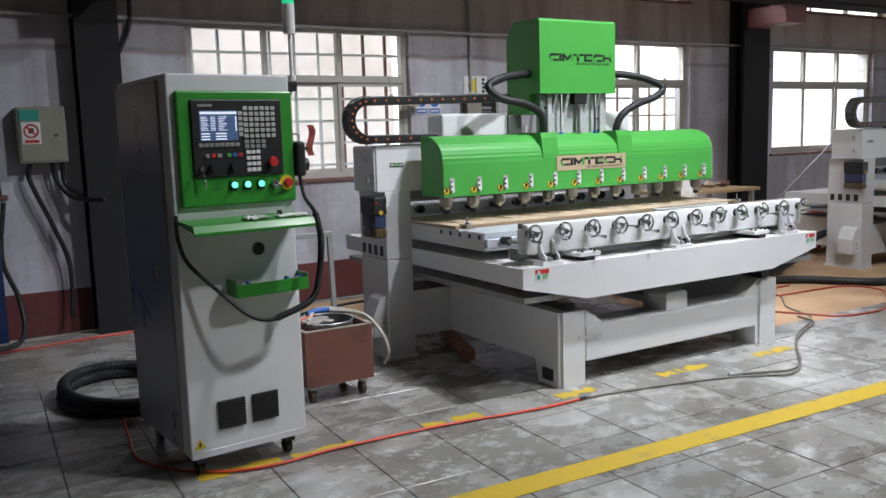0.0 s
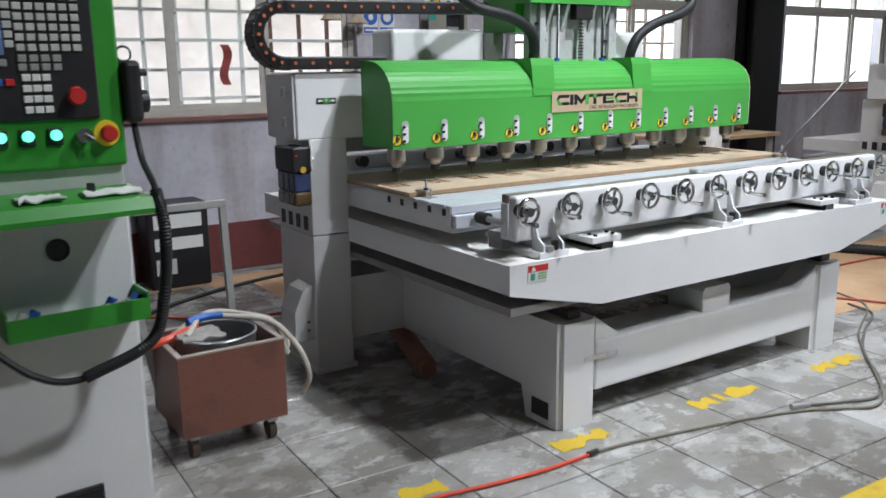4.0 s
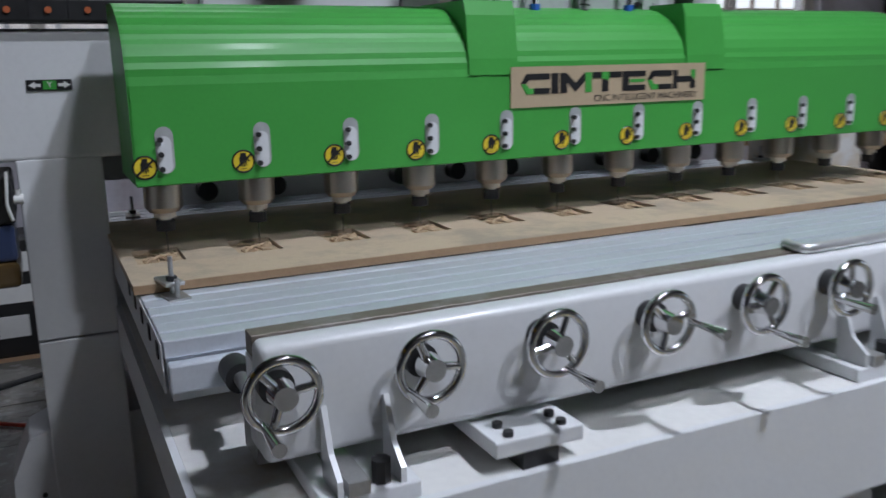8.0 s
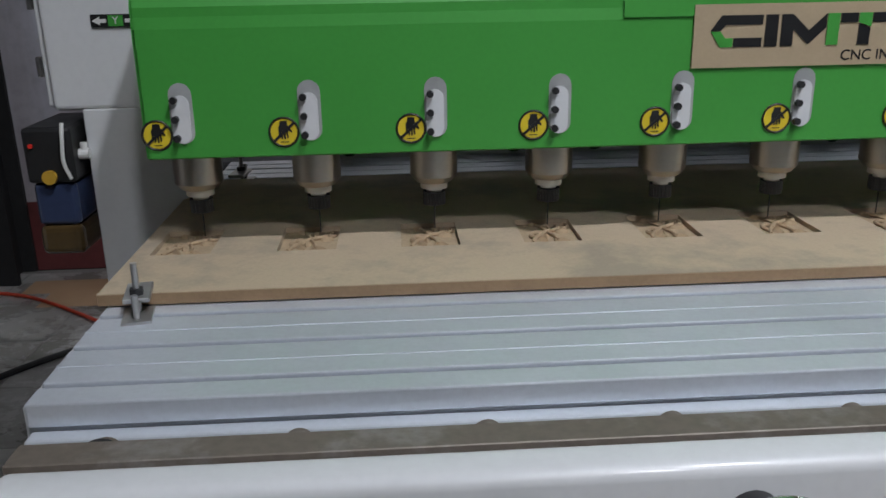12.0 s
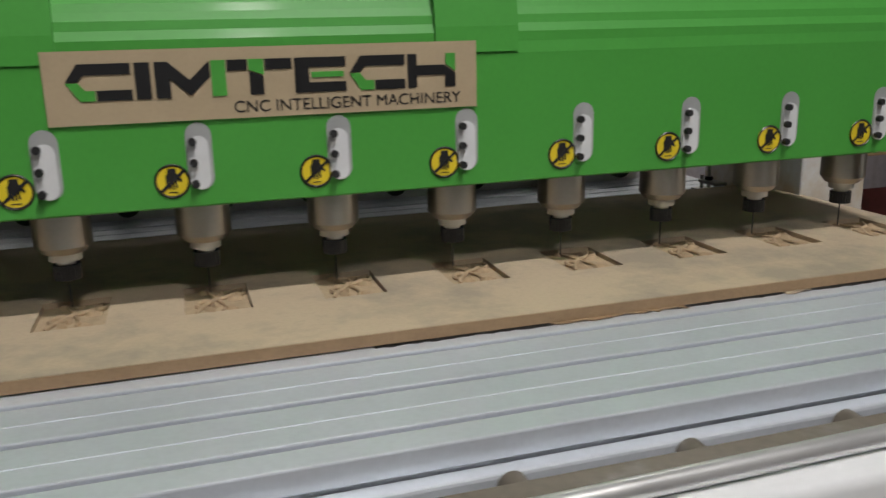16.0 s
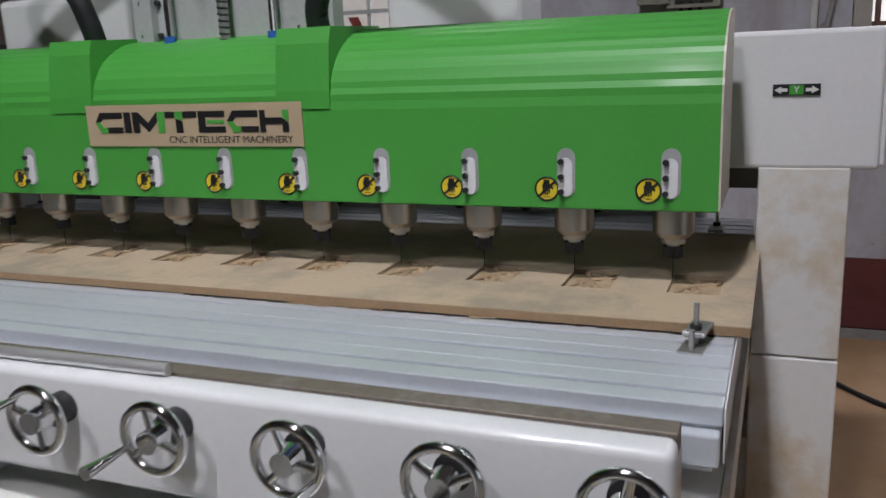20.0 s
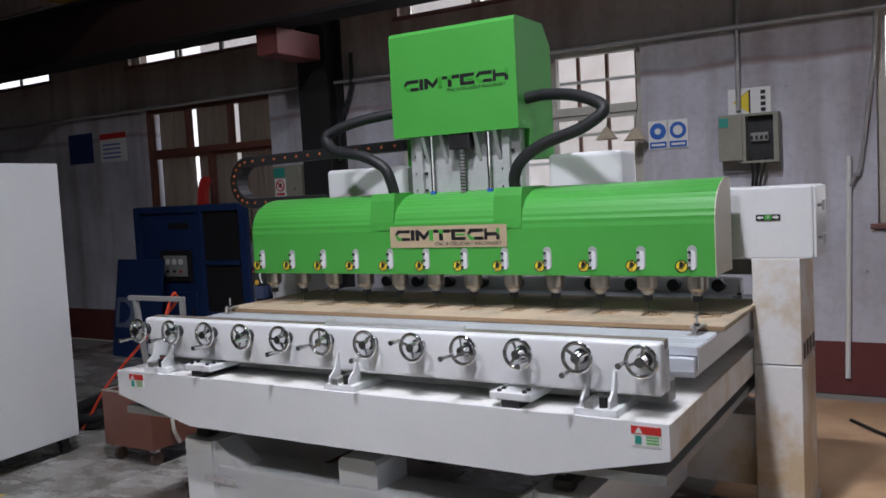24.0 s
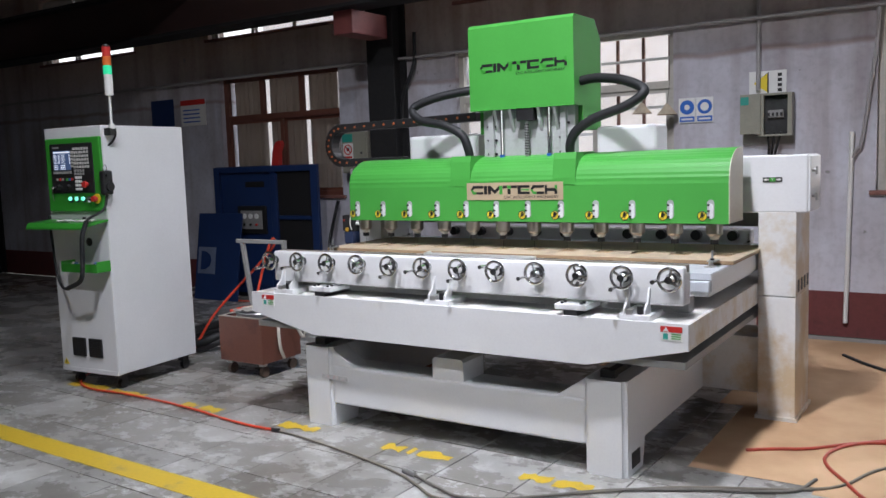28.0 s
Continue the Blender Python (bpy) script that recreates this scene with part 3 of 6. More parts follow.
# columns and gantry
GY = 0.282
SEAM = 0.655
for s in (-1, 1):
    m = WHITE_STAINED if s > 0 else WHITE
    a, c = (1.247, 1.432) if s > 0 else (-1.38, -1.195)
    lower = box(B(), a, c, GY, 0.66, 0.0, SEAM - 0.002, 0.004)
    col = part("column", lower, m, cnc)
    part("column_upper", box(B(), a, c, GY + 0.001, 0.66, SEAM + 0.002, 1.092, 0.004), m, col)
    part("foot_plate", box(B(), a - 0.012, c + 0.012, GY - 0.012, 0.68, 0, 0.022), m, col)
    part("column_bridge", box(B(), *sorted((s * 0.925 + 0.026, a if s > 0 else c)), GY + 0.03, 0.62, 0.13, 0.43), m, col)
    out = c if s > 0 else a
    for k in range(4):
        part("vent_slot", box(B(), out - 0.002, out + 0.002, GY + 0.05 + k * 0.085, GY + 0.095 + k * 0.085, SEAM + 0.02, SEAM + 0.085, 0.001), BLACK, col)
    if s < 0:
        jb = prism(B(), [(a, 0.16), (a, 0.42), (a - 0.05, 0.40), (a - 0.095, 0.30), (a - 0.095, 0.16)], "y", GY + 0.03, GY + 0.19)
        box_part = part("side_box", jb, m, col, "white sloping cable box on the column side")
        for z in (0.21, 0.25):
            part("box_screw", cyl(B(), (a - 0.03, GY + 0.03, z), (a - 0.03, GY + 0.024, z), 0.006, seg=10), BLACK, box_part)
gan = part("gantry_beam", box(B(), -1.435, 1.485, GY, 0.60, 1.088, 1.383, 0.01, 3), WHITE, cnc)
for s in (-1, 1):
    ex = 1.487 if s > 0 else -1.437
    part("end_cap", box(B(), ex - 0.008, ex + 0.008, GY + 0.01, 0.59, 1.096, 1.376, 0.004), WHITE, gan)
    for z in (1.17, 1.30):
        hb = cyl(B(), (ex, GY + 0.06, z), (ex + s * 0.03, GY + 0.06, z), 0.006, seg=10)
        box(hb, ex + s * 0.03 - 0.005, ex + s * 0.03 + 0.005, GY + 0.045, GY + 0.075, z - 0.02, z + 0.02, 0.002, 1)
        part("cap_latch", hb, STEEL, gan)
    ax = 1.3165 if s > 0 else -1.29
    yl = part("axis_label", box(B(), ax - 0.047, ax + 0.047, GY - 0.0035, GY - 0.0005, 1.2465, 1.2705), INK, gan, "black axis label with white arrows and a green centre")
    words("axis_letter", "Y", 0.02, (ax, GY - 0.0065, 1.2585), (90, 0, 0), LABEL, yl)
    part("axis_centre", box(B(), ax - 0.014, ax + 0.014, GY - 0.0055, GY - 0.0035, 1.2485, 1.2685), GREEN, yl)
    for q in (-1, 1):
        part("arrow", prism(B(), [(ax + q * 0.044, 1.2585), (ax + q * 0.03, 1.2665), (ax + q * 0.03, 1.262), (ax + q * 0.018, 1.262), (ax + q * 0.018, 1.255), (ax + q * 0.03, 1.255), (ax + q * 0.03, 1.2505)], "y", GY - 0.006, GY - 0.0035), LABEL, yl)
part("rear_panel", box(B(), -1.195, 1.247, 0.61, 0.64, 0.99, 1.088), GREY, gan)

# z carriage, head box
CAST = mat("grey_cast_iron_paint", (0.50, 0.51, 0.51), 0.42, 0.2, var=0.1, scale=8, bscale=70, second=(0.36, 0.36, 0.35), amount=0.5)
zc = part("z_plate", box(B(), -0.27, 0.31, 0.11, 0.16, 1.36, 2.08), CAST, cnc, "bare machined steel z-axis plate")
for x in (-0.21, 0.25):
    part("guide_rail", box(B(), x - 0.017, x + 0.017, 0.085, 0.11, 1.38, 1.70), CAST, zc)
part("lead_screw", cyl(B(), (0.03, 0.075, 1.38), (0.03, 0.075, 1.72), 0.0125, seg=14), STEEL, zc)
for k in range(14):
    part("screw_thread", torus(B(), (0.03, 0.075, 1.405 + 0.015 * k), (0.12, 0, 1), 0.0125, 0.0028, 14, 4), DARKSTEEL, zc)
for x in (-0.17, -0.07, 0.11, 0.21):
    part("gusset", prism(B(), [(0.11, 1.56), (0.11, 1.70), (0.052, 1.70)], "x", x - 0.009, x + 0.009), CAST, zc)
part("screw_mount", box(B(), -0.025, 0.085, 0.05, 0.10, 1.62, 1.70, 0.006), BLACK, zc)
for x in (-0.13, 0.17):
    part("air_spring", cyl(B(), (x, 0.07, 1.40), (x, 0.07, 1.72), 0.008, seg=12), CHROME, zc)
    part("air_spring_foot", cyl(B(), (x, 0.07, 1.40), (x, 0.07, 1.435), 0.014, seg=12), BLUE, zc)
for x in (-0.235, -0.185, 0.225, 0.275):
    for z in (1.44, 1.52, 1.60):
        part("bolt", cyl(B(), (x, 0.108, z), (x, 0.098, z), 0.007, seg=10), BLACK, zc)
hb = B()
prism(hb, [(0.045, 1.692), (0.045, 2.162), (0.06, 2.18), (0.34, 2.18), (0.42, 2.08), (0.42, 1.56), (0.16, 1.56), (0.16, 1.692)], "x", -0.322, 0.338)
head = part("head_box", hb, GREEN, cnc)

# motor boxes on the gantry
for x0, x1 in ((-0.94, -0.41), (0.36, 0.71)):
    part("motor_cover", box(B(), x0, x1, 0.29, 0.49, 1.378, 1.575, 0.02, 3), WHITE, cnc)
part("terminal_box", box(B(), -0.41, -0.30, 0.28, 0.46, 1.378, 1.56, 0.006), STEEL, cnc)

# green spindle cover
PROF = [(-0.075, 1.06), (-0.075, 1.259)]
random.seed(2)
for k in range(1, 23):
    a = radians(90 * k / 22)
    wob = 0.0007 * (-1) ** k + random.uniform(-0.0007, 0.0007)
    PROF.append((0.155 - (0.228 + wob) * math.cos(a) ** 0.9, 1.259 + (0.171 + wob) * math.sin(a) ** 0.86))
PROF.append((0.19, 1.43))
cb = B()
inner = [(y + 0.004, z - 0.003) for y, z in PROF[::-1]]
XL, XR = -1.158, 1.188
prism(cb, PROF + inner, "x", XL, XR)
cover = part("spindle_cover", cb, GREEN, cnc, "glossy green sheet-metal spindle cover")
for x in (XL, XR - 0.004):
    part("cover_end", prism(B(), PROF + [(0.19, 1.06)], "x", x - 0.002 if x < 0 else x + 0.004, x + 0.002 if x < 0 else x + 0.008), mat("cream_edge_enamel", (0.60, 0.56, 0.45), 0.4, var=0.08) if x > 0 else GREEN, cover)
for x0, x1 in ((-0.40, -0.268), (0.255, 0.388)):
    part("cover_rib", prism(B(), [(-0.078, 1.262), (-0.076, 1.30), (-0.062, 1.40), (-0.05, 1.434), (0.19, 1.436), (0.19, 1.42), (0.0, 1.37), (-0.07, 1.27)], "x", x0, x1), GREEN, cover)
plate = part("name_plate", box(B(), -0.288, 0.318, -0.079, -0.0755, 1.181, 1.279), PLATE, cover, "kraft-brown name plate with black and green block marks")


def brand(x0, x1, z0, z1, y, parent, dark, light):
    """The block-letter mark as plain shapes: u runs along its width, v up its height."""
    w, h = (x1 - x0), (z1 - z0)

    def shape(pts, m):
        part("mark", prism(B(), [(x0 + u * w, z0 + v * h) for u, v in pts], "y", y - 0.0015, y), m, parent)

    def bar(a, b, c, d, m):
        shape([(a, c), (b, c), (b, d), (a, d)], m)
    for o in (0.0, 0.70):
        shape([(o + 0.002, 0.52), (o + 0.032, 1.0), (o + 0.154, 1.0), (o + 0.154, 0.70), (o + 0.045, 0.70), (o + 0.030, 0.52)], dark)
        shape([(o + 0.002, 0.50), (o + 0.030, 0.50), (o + 0.046, 0.28), (o + 0.068, 0.28), (o + 0.068, 0.0), (o + 0.032, 0.0)], light)
        bar(o + 0.071, o + 0.154, 0.0, 0.28, dark)
    bar(0.163, 0.200, 0.0, 1.0, dark)
    shape([(0.210, 0.0), (0.210, 1.0), (0.242, 1.0), (0.293, 0.48), (0.343, 1.0), (0.343, 0.55), (0.293, 0.04), (0.246, 0.52), (0.246, 0.0)], dark)
    bar(0.346, 0.382, 0.0, 1.0, light)
    bar(0.386, 0.436, 0.70, 1.0, dark)
    shape([(0.439, 1.0), (0.478, 1.0), (0.478, 0.55), (0.439, 0.70)], light)
    bar(0.481, 0.550, 0.70, 1.0, dark)
    shape([(0.441, 0.0), (0.476, 0.0), (0.476, 0.52), (0.441, 0.66)], dark)
    shape([(0.557, 0.0), (0.557, 1.0), (0.692, 1.0), (0.692, 0.72), (0.594, 0.72), (0.594, 0.28), (0.692, 0.28), (0.692, 0.0)], dark)
    bar(0.600, 0.686, 0.42, 0.58, light)
    shape([(0.862, 0.0), (0.862, 1.0), (0.888, 1.0), (0.888, 0.66), (0.965, 0.66), (0.998, 0.40), (0.998, 0.0), (0.968, 0.0), (0.968, 0.36), (0.888, 0.36), (0.888, 0.0)], dark)
    shape([(0.970, 0.68), (0.970, 1.0), (0.998, 1.0), (0.998, 0.46)], light)


brand(-0.262, 0.285, 1.213, 1.262, -0.079, plate, INK, GREEN)
words("lettering", "CNC INTELLIGENT MACHINERY", 0.0235, (0.123, -0.0795, 1.196), (90, 0, 0), INK, plate)
brand(-0.25, 0.30, 1.905, 1.955, 0.045, head, INK, GREEN_DARK)
words("lettering", "CNC INTELLIGENT MACHINERY", 0.021, (0.135, 0.0442, 1.888), (90, 0, 0), INK, head)

# spindles with their slots and stickers
first = {}


def rep(key, make, name, x, parent, label=""):
    """The first of a row is built; the others share its mesh."""
    if key not in first:
        first[key] = make()
        ob = first[key]
        ob.name = name
        ob.parent = parent
        ob.location.x = x
    else:
        ob = new(name, first[key].data)
        ob.parent = parent
        ob.location.x = x
    if label:
        ob["label"] = label
    return ob


def slot_shape(w, h, z, y0, y1, n=8):
    pts = []
    for k in range(n + 1):
        a = math.pi * k / n
        pts.append((w / 2 * math.cos(a), z + h / 2 - w / 2 + w / 2 * math.sin(a)))
    for k in range(n + 1):
        a = math.pi + math.pi * k / n
        pts.append((w / 2 * math.cos(a), z - h / 2 + w / 2 + w / 2 * math.sin(a)))
    return prism(B(), pts, "y", y0, y1)


def nut():
    pts = []
    for k in range(22):
        for r, q in ((0.0183, 0.0), (0.0196, 0.30), (0.0196, 0.70)):
            a = 2 * math.pi * (k + q) / 22
            pts.append((r * math.cos(a), r * math.sin(a)))
    b = prism(B(), pts, "z", 0.9515, 0.974)
    return part("collet_nut", b, BLACK, None, "", True)


def spindle_body():
    b = cyl(B(), (0, 0, 1.004), (0, 0, 1.09), 0.0405, seg=36)
    cyl(b, (0, 0, 0.993), (0, 0, 1.004), 0.031, 0.0405, seg=36)
    return part("spindle", b, SPINDLE, None, "", True)


def hand_mark():
    """A plain open-palm sign with four fingers pointing down."""
    b = B()
    palm = [(-0.0085, 1.096), (-0.0090, 1.104), (-0.0065, 1.109), (-0.0055, 1.115), (0.0055, 1.115), (0.0058, 1.109), (0.0080, 1.105), (0.0135, 1.098), (0.0120, 1.0955), (0.0070, 1.0995), (0.0065, 1.096)]
    prism(b, palm, "y", -0.0772, -0.0762)
    for q, z, lean in ((-0.0068, 1.0885, -0.0012), (-0.0030, 1.0855, -0.0004), (0.0008, 1.0850, 0.0003), (0.0046, 1.0870, 0.0010)):
        prism(b, [(q - 0.0015, 1.0965), (q + 0.0015, 1.0965), (q + lean + 0.0013, z + 0.001), (q + lean, z), (q + lean - 0.0013, z + 0.001)], "y", -0.0771, -0.0762)
    box(b, -0.0065, 0.0065, -0.0771, -0.0762, 1.0805, 1.0818)
    return b


random.seed(4)
for i in range(12):
    x = -1.1 + 0.2 * i
    sp = rep("body", spindle_body, "spindle", x, cnc)
    rep("neck", lambda: part("spindle_nose", cyl(cyl(B(), (0, 0, 0.981), (0, 0, 0.993), 0.0235, seg=28), (0, 0, 0.974), (0, 0, 0.981), 0.0135, seg=20), mat("pale_ring", (0.66, 0.63, 0.56), 0.5, 0.0, var=0.1), None, "", True), "spindle_nose", 0, sp)
    rep("nut", nut, "collet_nut", 0, sp)
    rep("bit", lambda: part("router_bit", cyl(B(), (0, 0, 0.906), (0, 0, 0.9515), 0.0012, seg=8), DARKSTEEL), "router_bit", 0, sp)
    sx = x + 0.002
    # the grey of this flat plate paints the shade inside the slot
    sl = rep("slot", lambda: part("slot_edge", slot_shape(0.036, 0.096, 1.130, -0.0762, -0.0745), mat("slot_shadow_grey", (0.46, 0.47, 0.47), 0.5, 0.3, var=0.1)), "slot", sx, cover)
    rep("slotplate", lambda: part("slot_plate", slot_shape(0.028, 0.076, 1.121, -0.0795, -0.0765), WHITE), "slot_plate", -0.001, sl)
    for dz in (0.03, 0.0, -0.03):
        rep("screw%d" % int(dz * 100), lambda: part("bolt", cyl(B(), (0, -0.0795, 1.122 + dz), (0, -0.088, 1.122 + dz), 0.0058, seg=10), BLACK), "bolt", -0.009, sl)
    tx = x - 0.0375 + random.uniform(-0.004, 0.004)
    st = rep("sticker", lambda: part("warning_sticker", cyl(B(), (0, -0.0762, 1.097), (0, -0.0752, 1.097), 0.0245, seg=28), YELLOW), "warning_sticker", tx, cover, "round yellow no-touching sticker")
    rep("ring", lambda: part("sticker_ring", torus(B(), (0, -0.0764, 1.097), (0, 1, 0), 0.0230, 0.0019, 28, 4), INK), "sticker_ring", 0, st)
    rep("palm", lambda: part("sticker_mark", hand_mark(), INK), "sticker_mark", 0, st)
    rep("slash", lambda: part("sticker_slash", prism(B(), [(0.018, 1.110), (0.015, 1.113), (-0.018, 1.084), (-0.015, 1.081)], "y", -0.078, -0.0772), INK), "sticker_slash", 0, st)

TZ = 0.882
# table with t-slots
table = part("t_slot_table", box(B(), -1.188, 1.232, -0.55, 0.74, 0.80, 0.852), mat("table_core_aluminium", (0.40, 0.42, 0.45), 0.5, 0.6, var=0.1), cnc, "grooved extruded aluminium table top")
edges = [-0.56, -0.508, -0.405, -0.300, -0.195, -0.09, 0.015, 0.12, 0.225, 0.33, 0.435, 0.54, 0.645, 0.745]
for a, c in zip(edges, edges[1:]):
    pl = part("table_plank", box(B(), -1.19, 1.234, a + 0.0055, c - 0.0055, 0.852, TZ, 0.0025, 2), ALU, table)
    if c - a > 0.06:
        part("plank_rib", box(B(), -1.189, 1.233, (a + c) / 2 - 0.0035, (a + c) / 2 + 0.0035, TZ, TZ + 0.0009), ALU, pl)
part("front_lip", box(B(), -1.187, 1.231, -0.578, -0.552, 0.80, 0.848, 0.004), ALU, table)
part("table_frame", box(B(), -1.18, 1.22, -0.54, 0.72, 0.775, 0.80), WHITE, table)
part("side_plate", box(B(), -1.193, -1.1905, -0.55, 0.73, 0.795, 0.876), WHITE, table)
part("side_plate", box(B(), 1.2345, 1.237, -0.55, 0.73, 0.795, 0.876), WHITE, table)
for y in edges[1:6]:
    part("slot_mouth", box(B(), -1.1955, -1.193, y - 0.011, y + 0.011, 0.842, 0.868), BLACK, table)
for k in range(11):
    x = -1.093 + k * 0.2105
    rep("tnut", lambda: part("table_bolt", cyl(B(), (0, -0.64, 0.838), (0, -0.585, 0.838), 0.017, seg=18), BROWNSTEEL, None, "", True), "table_bolt", x, table)
    rep("tnut2", lambda: part("bolt_sleeve", cyl(B(), (0, -0.765, 0.838), (0, -0.64, 0.838), 0.012, seg=14), STEEL, None, "", True), "bolt_sleeve", x, table)
part("end_knob", cyl(B(), (-1.093, -0.655, 0.838), (-1.093, -0.60, 0.838), 0.024, seg=20), BLACK, table, "black end knob", True)
rr = part("rear_rail", box(B(), -0.95, 1.10, 0.76, 0.86, 0.79, 0.955, 0.01, 3), WHITE, cnc, "white rear rail with black centre pads", True)
for k in range(1, 11):
    rep("pad", lambda: part("centre_pad", cyl(cyl(B(), (0, 0.70, 0.925), (0, 0.745, 0.925), 0.03, seg=20), (0, 0.745, 0.925), (0, 0.762, 0.925), 0.018, seg=14), BLACK, None, "", True), "centre_pad", -1.093 + k * 0.2105, rr)
part("lower_deck", box(B(), -1.187, 1.231, -0.908, 1.3, 0.695, 0.719), DUSTWHITE, cnc)

# moving bed with its long front beam
fb = prism(B(), [(-1.20, 0.723), (1.244, 0.723), (1.244, 0.614), (0.80, 0.515), (-0.76, 0.515), (-1.20, 0.614)], "y", -0.925, -0.91)
bed = part("front_beam", fb, WHITE, cnc)
for s, x in ((-1, -1.20), (1, 1.244)):
    part("bed_side", prism(B(), [(-0.91, 0.614), (-0.91, 0.721), (1.3, 0.721), (1.3, 0.614)], "x", *sorted((x, x - s * 0.012))), WHITE_STAINED if s > 0 else WHITE, bed)
    part("carriage", box(B(), s * 0.83 - 0.06, s * 0.83 + 0.06, -0.55, -0.40, 0.465, 0.53, 0.006), BLACK, bed)
    part("carriage", box(B(), s * 0.83 - 0.06, s * 0.83 + 0.06, 0.5, 0.65, 0.465, 0.53, 0.006), BLACK, bed)
part("bed_floor", box(B(), -1.18, 1.225, -0.905, 1.3, 0.53, 0.56), GREY, bed)
for x in (-1.075, 1.175):
    lb = part("warning_label", box(B(), x - 0.045, x + 0.045, -0.927, -0.9255, 0.652, 0.712), LABEL, bed, "white warning label with a red header")
    part("label_header", box(B(), x - 0.045, x + 0.045, -0.9285, -0.927, 0.688, 0.712), RED, lb)
    part("label_mark", prism(B(), [(x - 0.034, 0.691), (x - 0.022, 0.709), (x - 0.010, 0.691)], "y", -0.9295, -0.9285), LABEL, lb)
    part("label_mark", box(B(), x - 0.034, x - 0.014, -0.928, -0.927, 0.658, 0.682), TEAL, lb)
    for k in range(3):
        part("label_bar", box(B(), x + 0.0, x + 0.038, -0.928, -0.927, 0.660 + k * 0.009, 0.664 + k * 0.009), GREEN, lb)

# white rail beam with handwheels
railb = part("tailstock_rail", box(B(), -1.105, 1.20, -0.836, -0.787, 0.778, 0.945, 0.013, 4), WHITE, cnc, "white box rail carrying the handwheels", True)
part("edge_strip", box(B(), -1.103, 1.198, -0.787, -0.752, 0.915, 0.946, 0.001, 1), BROWNSTEEL, railb, "bare mill-scale steel strip")
part("rail_end", box(B(), -1.1035, -1.0985, -0.786, -0.745, 0.78, 0.913, 0.002, 1), WHITE, railb)
part("rail_end", box(B(), 1.1935, 1.1985, -0.786, -0.745, 0.78, 0.913, 0.002, 1), WHITE, railb)
part("rail_back", box(B(), -1.095, 1.19, -0.74, -0.66, 0.735, 0.80), GREY, railb)
for x in (-0.98, 0.02, 1.01):
    sup = part("rail_bracket", box(B(), x - 0.07, x + 0.07, -0.905, -0.64, 0.719, 0.745, 0.003), WHITE, railb)
    for q in (-0.045, 0.045):
        part("bracket_fin", prism(B(), [(-0.902, 0.745), (-0.837, 0.745), (-0.837, 0.848), (-0.845, 0.853), (-0.869, 0.793), (-0.902, 0.768)], "x", x + q - 0.004, x + q + 0.004), WHITE, sup)
    part("slide_rail", box(B(), x - 0.035, x - 0.005, -0.907, -0.53, 0.745, 0.765), STEEL, sup)
    part("clamp_bolt", cyl(B(), (x + 0.02, -0.882, 0.745), (x + 0.02, -0.882, 0.778), 0.014, seg=8), BLACK, sup)
for x in (-0.72, 0.72):
    blk = part("guide_block", box(B(), x - 0.075, x + 0.075, -0.905, -0.70, 0.745, 0.77, 0.003), WHITE, railb)
    for a in (-0.045, 0.045):
        for c in (-0.888, -0.855):
            part("bolt", cyl(B(), (x + a, c, 0.77), (x + a, c, 0.778), 0.008, seg=10), BLACK, blk)
    part("guide_foot", box(B(), x - 0.03, x + 0.03, -0.907, -0.58, 0.719, 0.745), BLACK, blk)


def wheel_rim():
    return part("rim", torus(B(), (0, -0.914, 0), (0, 1, 0), 0.0465, 0.0068, 32, 10), CHROME, None, "", True)


def wheel_spoke():
    return part("spoke", cyl(B(), (0, -0.912, 0.012), (0, -0.914, 0.0445), 0.0065, 0.0055, seg=10), CHROME, None, "", True)


def wheel_hub():
    b = cyl(B(), (0, -0.858, 0), (0, -0.902, 0), 0.014, seg=18)
    cyl(b, (0, -0.902, 0), (0, -0.929, 0), 0.019, 0.016, seg=18)
    return part("handwheel", b, CHROME, None, "", True)


def wheel_boss():
    return part("shaft_boss", cyl(B(), (0, -0.858, 0), (0, -0.884, 0), 0.024, seg=20), DARKSTEEL, None, "", True)


def wheel_grip():
    b = cyl(B(), (0.0, -0.914, 0.044), (0.0, -0.931, 0.044), 0.005, seg=10)
    cyl(b, (0.0, -0.931, 0.044), (0.0, -0.994, 0.044), 0.0055, 0.0095, seg=14)
    return part("crank_grip", b, CHROME, None, "", True)


TURN = [200, 215, 140, 75, 150, 235, 165, 290, 230, 100, 185, 250]
for i in range(12):
    x = -1.089 + 0.204 * i
    if "hub" not in first:
        first["hub"] = wheel_hub()
        hw = first["hub"]
    else:
        hw = new("handwheel", first["hub"].data)
    hw.parent = cnc
    hw["label"] = "chrome three-spoke handwheel with a crank grip"
    hw.matrix_basis = Matrix.Translation((x, 0.026, 0.896)) @ Matrix.Rotation(radians(TURN[i]), 4, "Y")
    for key, make, name, ang in (("boss", wheel_boss, "shaft_boss", 0), ("rim", wheel_rim, "rim", 0), ("sp", wheel_spoke, "spoke", 0), ("sp", wheel_spoke, "spoke", 120), ("sp", wheel_spoke, "spoke", 240), ("grip", wheel_grip, "crank_grip", 20)):
        if key not in first:
            first[key] = make()
            o = first[key]
        else:
            o = new(name, first[key].data)
        o.parent = hw
        o.matrix_basis = Matrix.Rotation(radians(ang), 4, "Y")

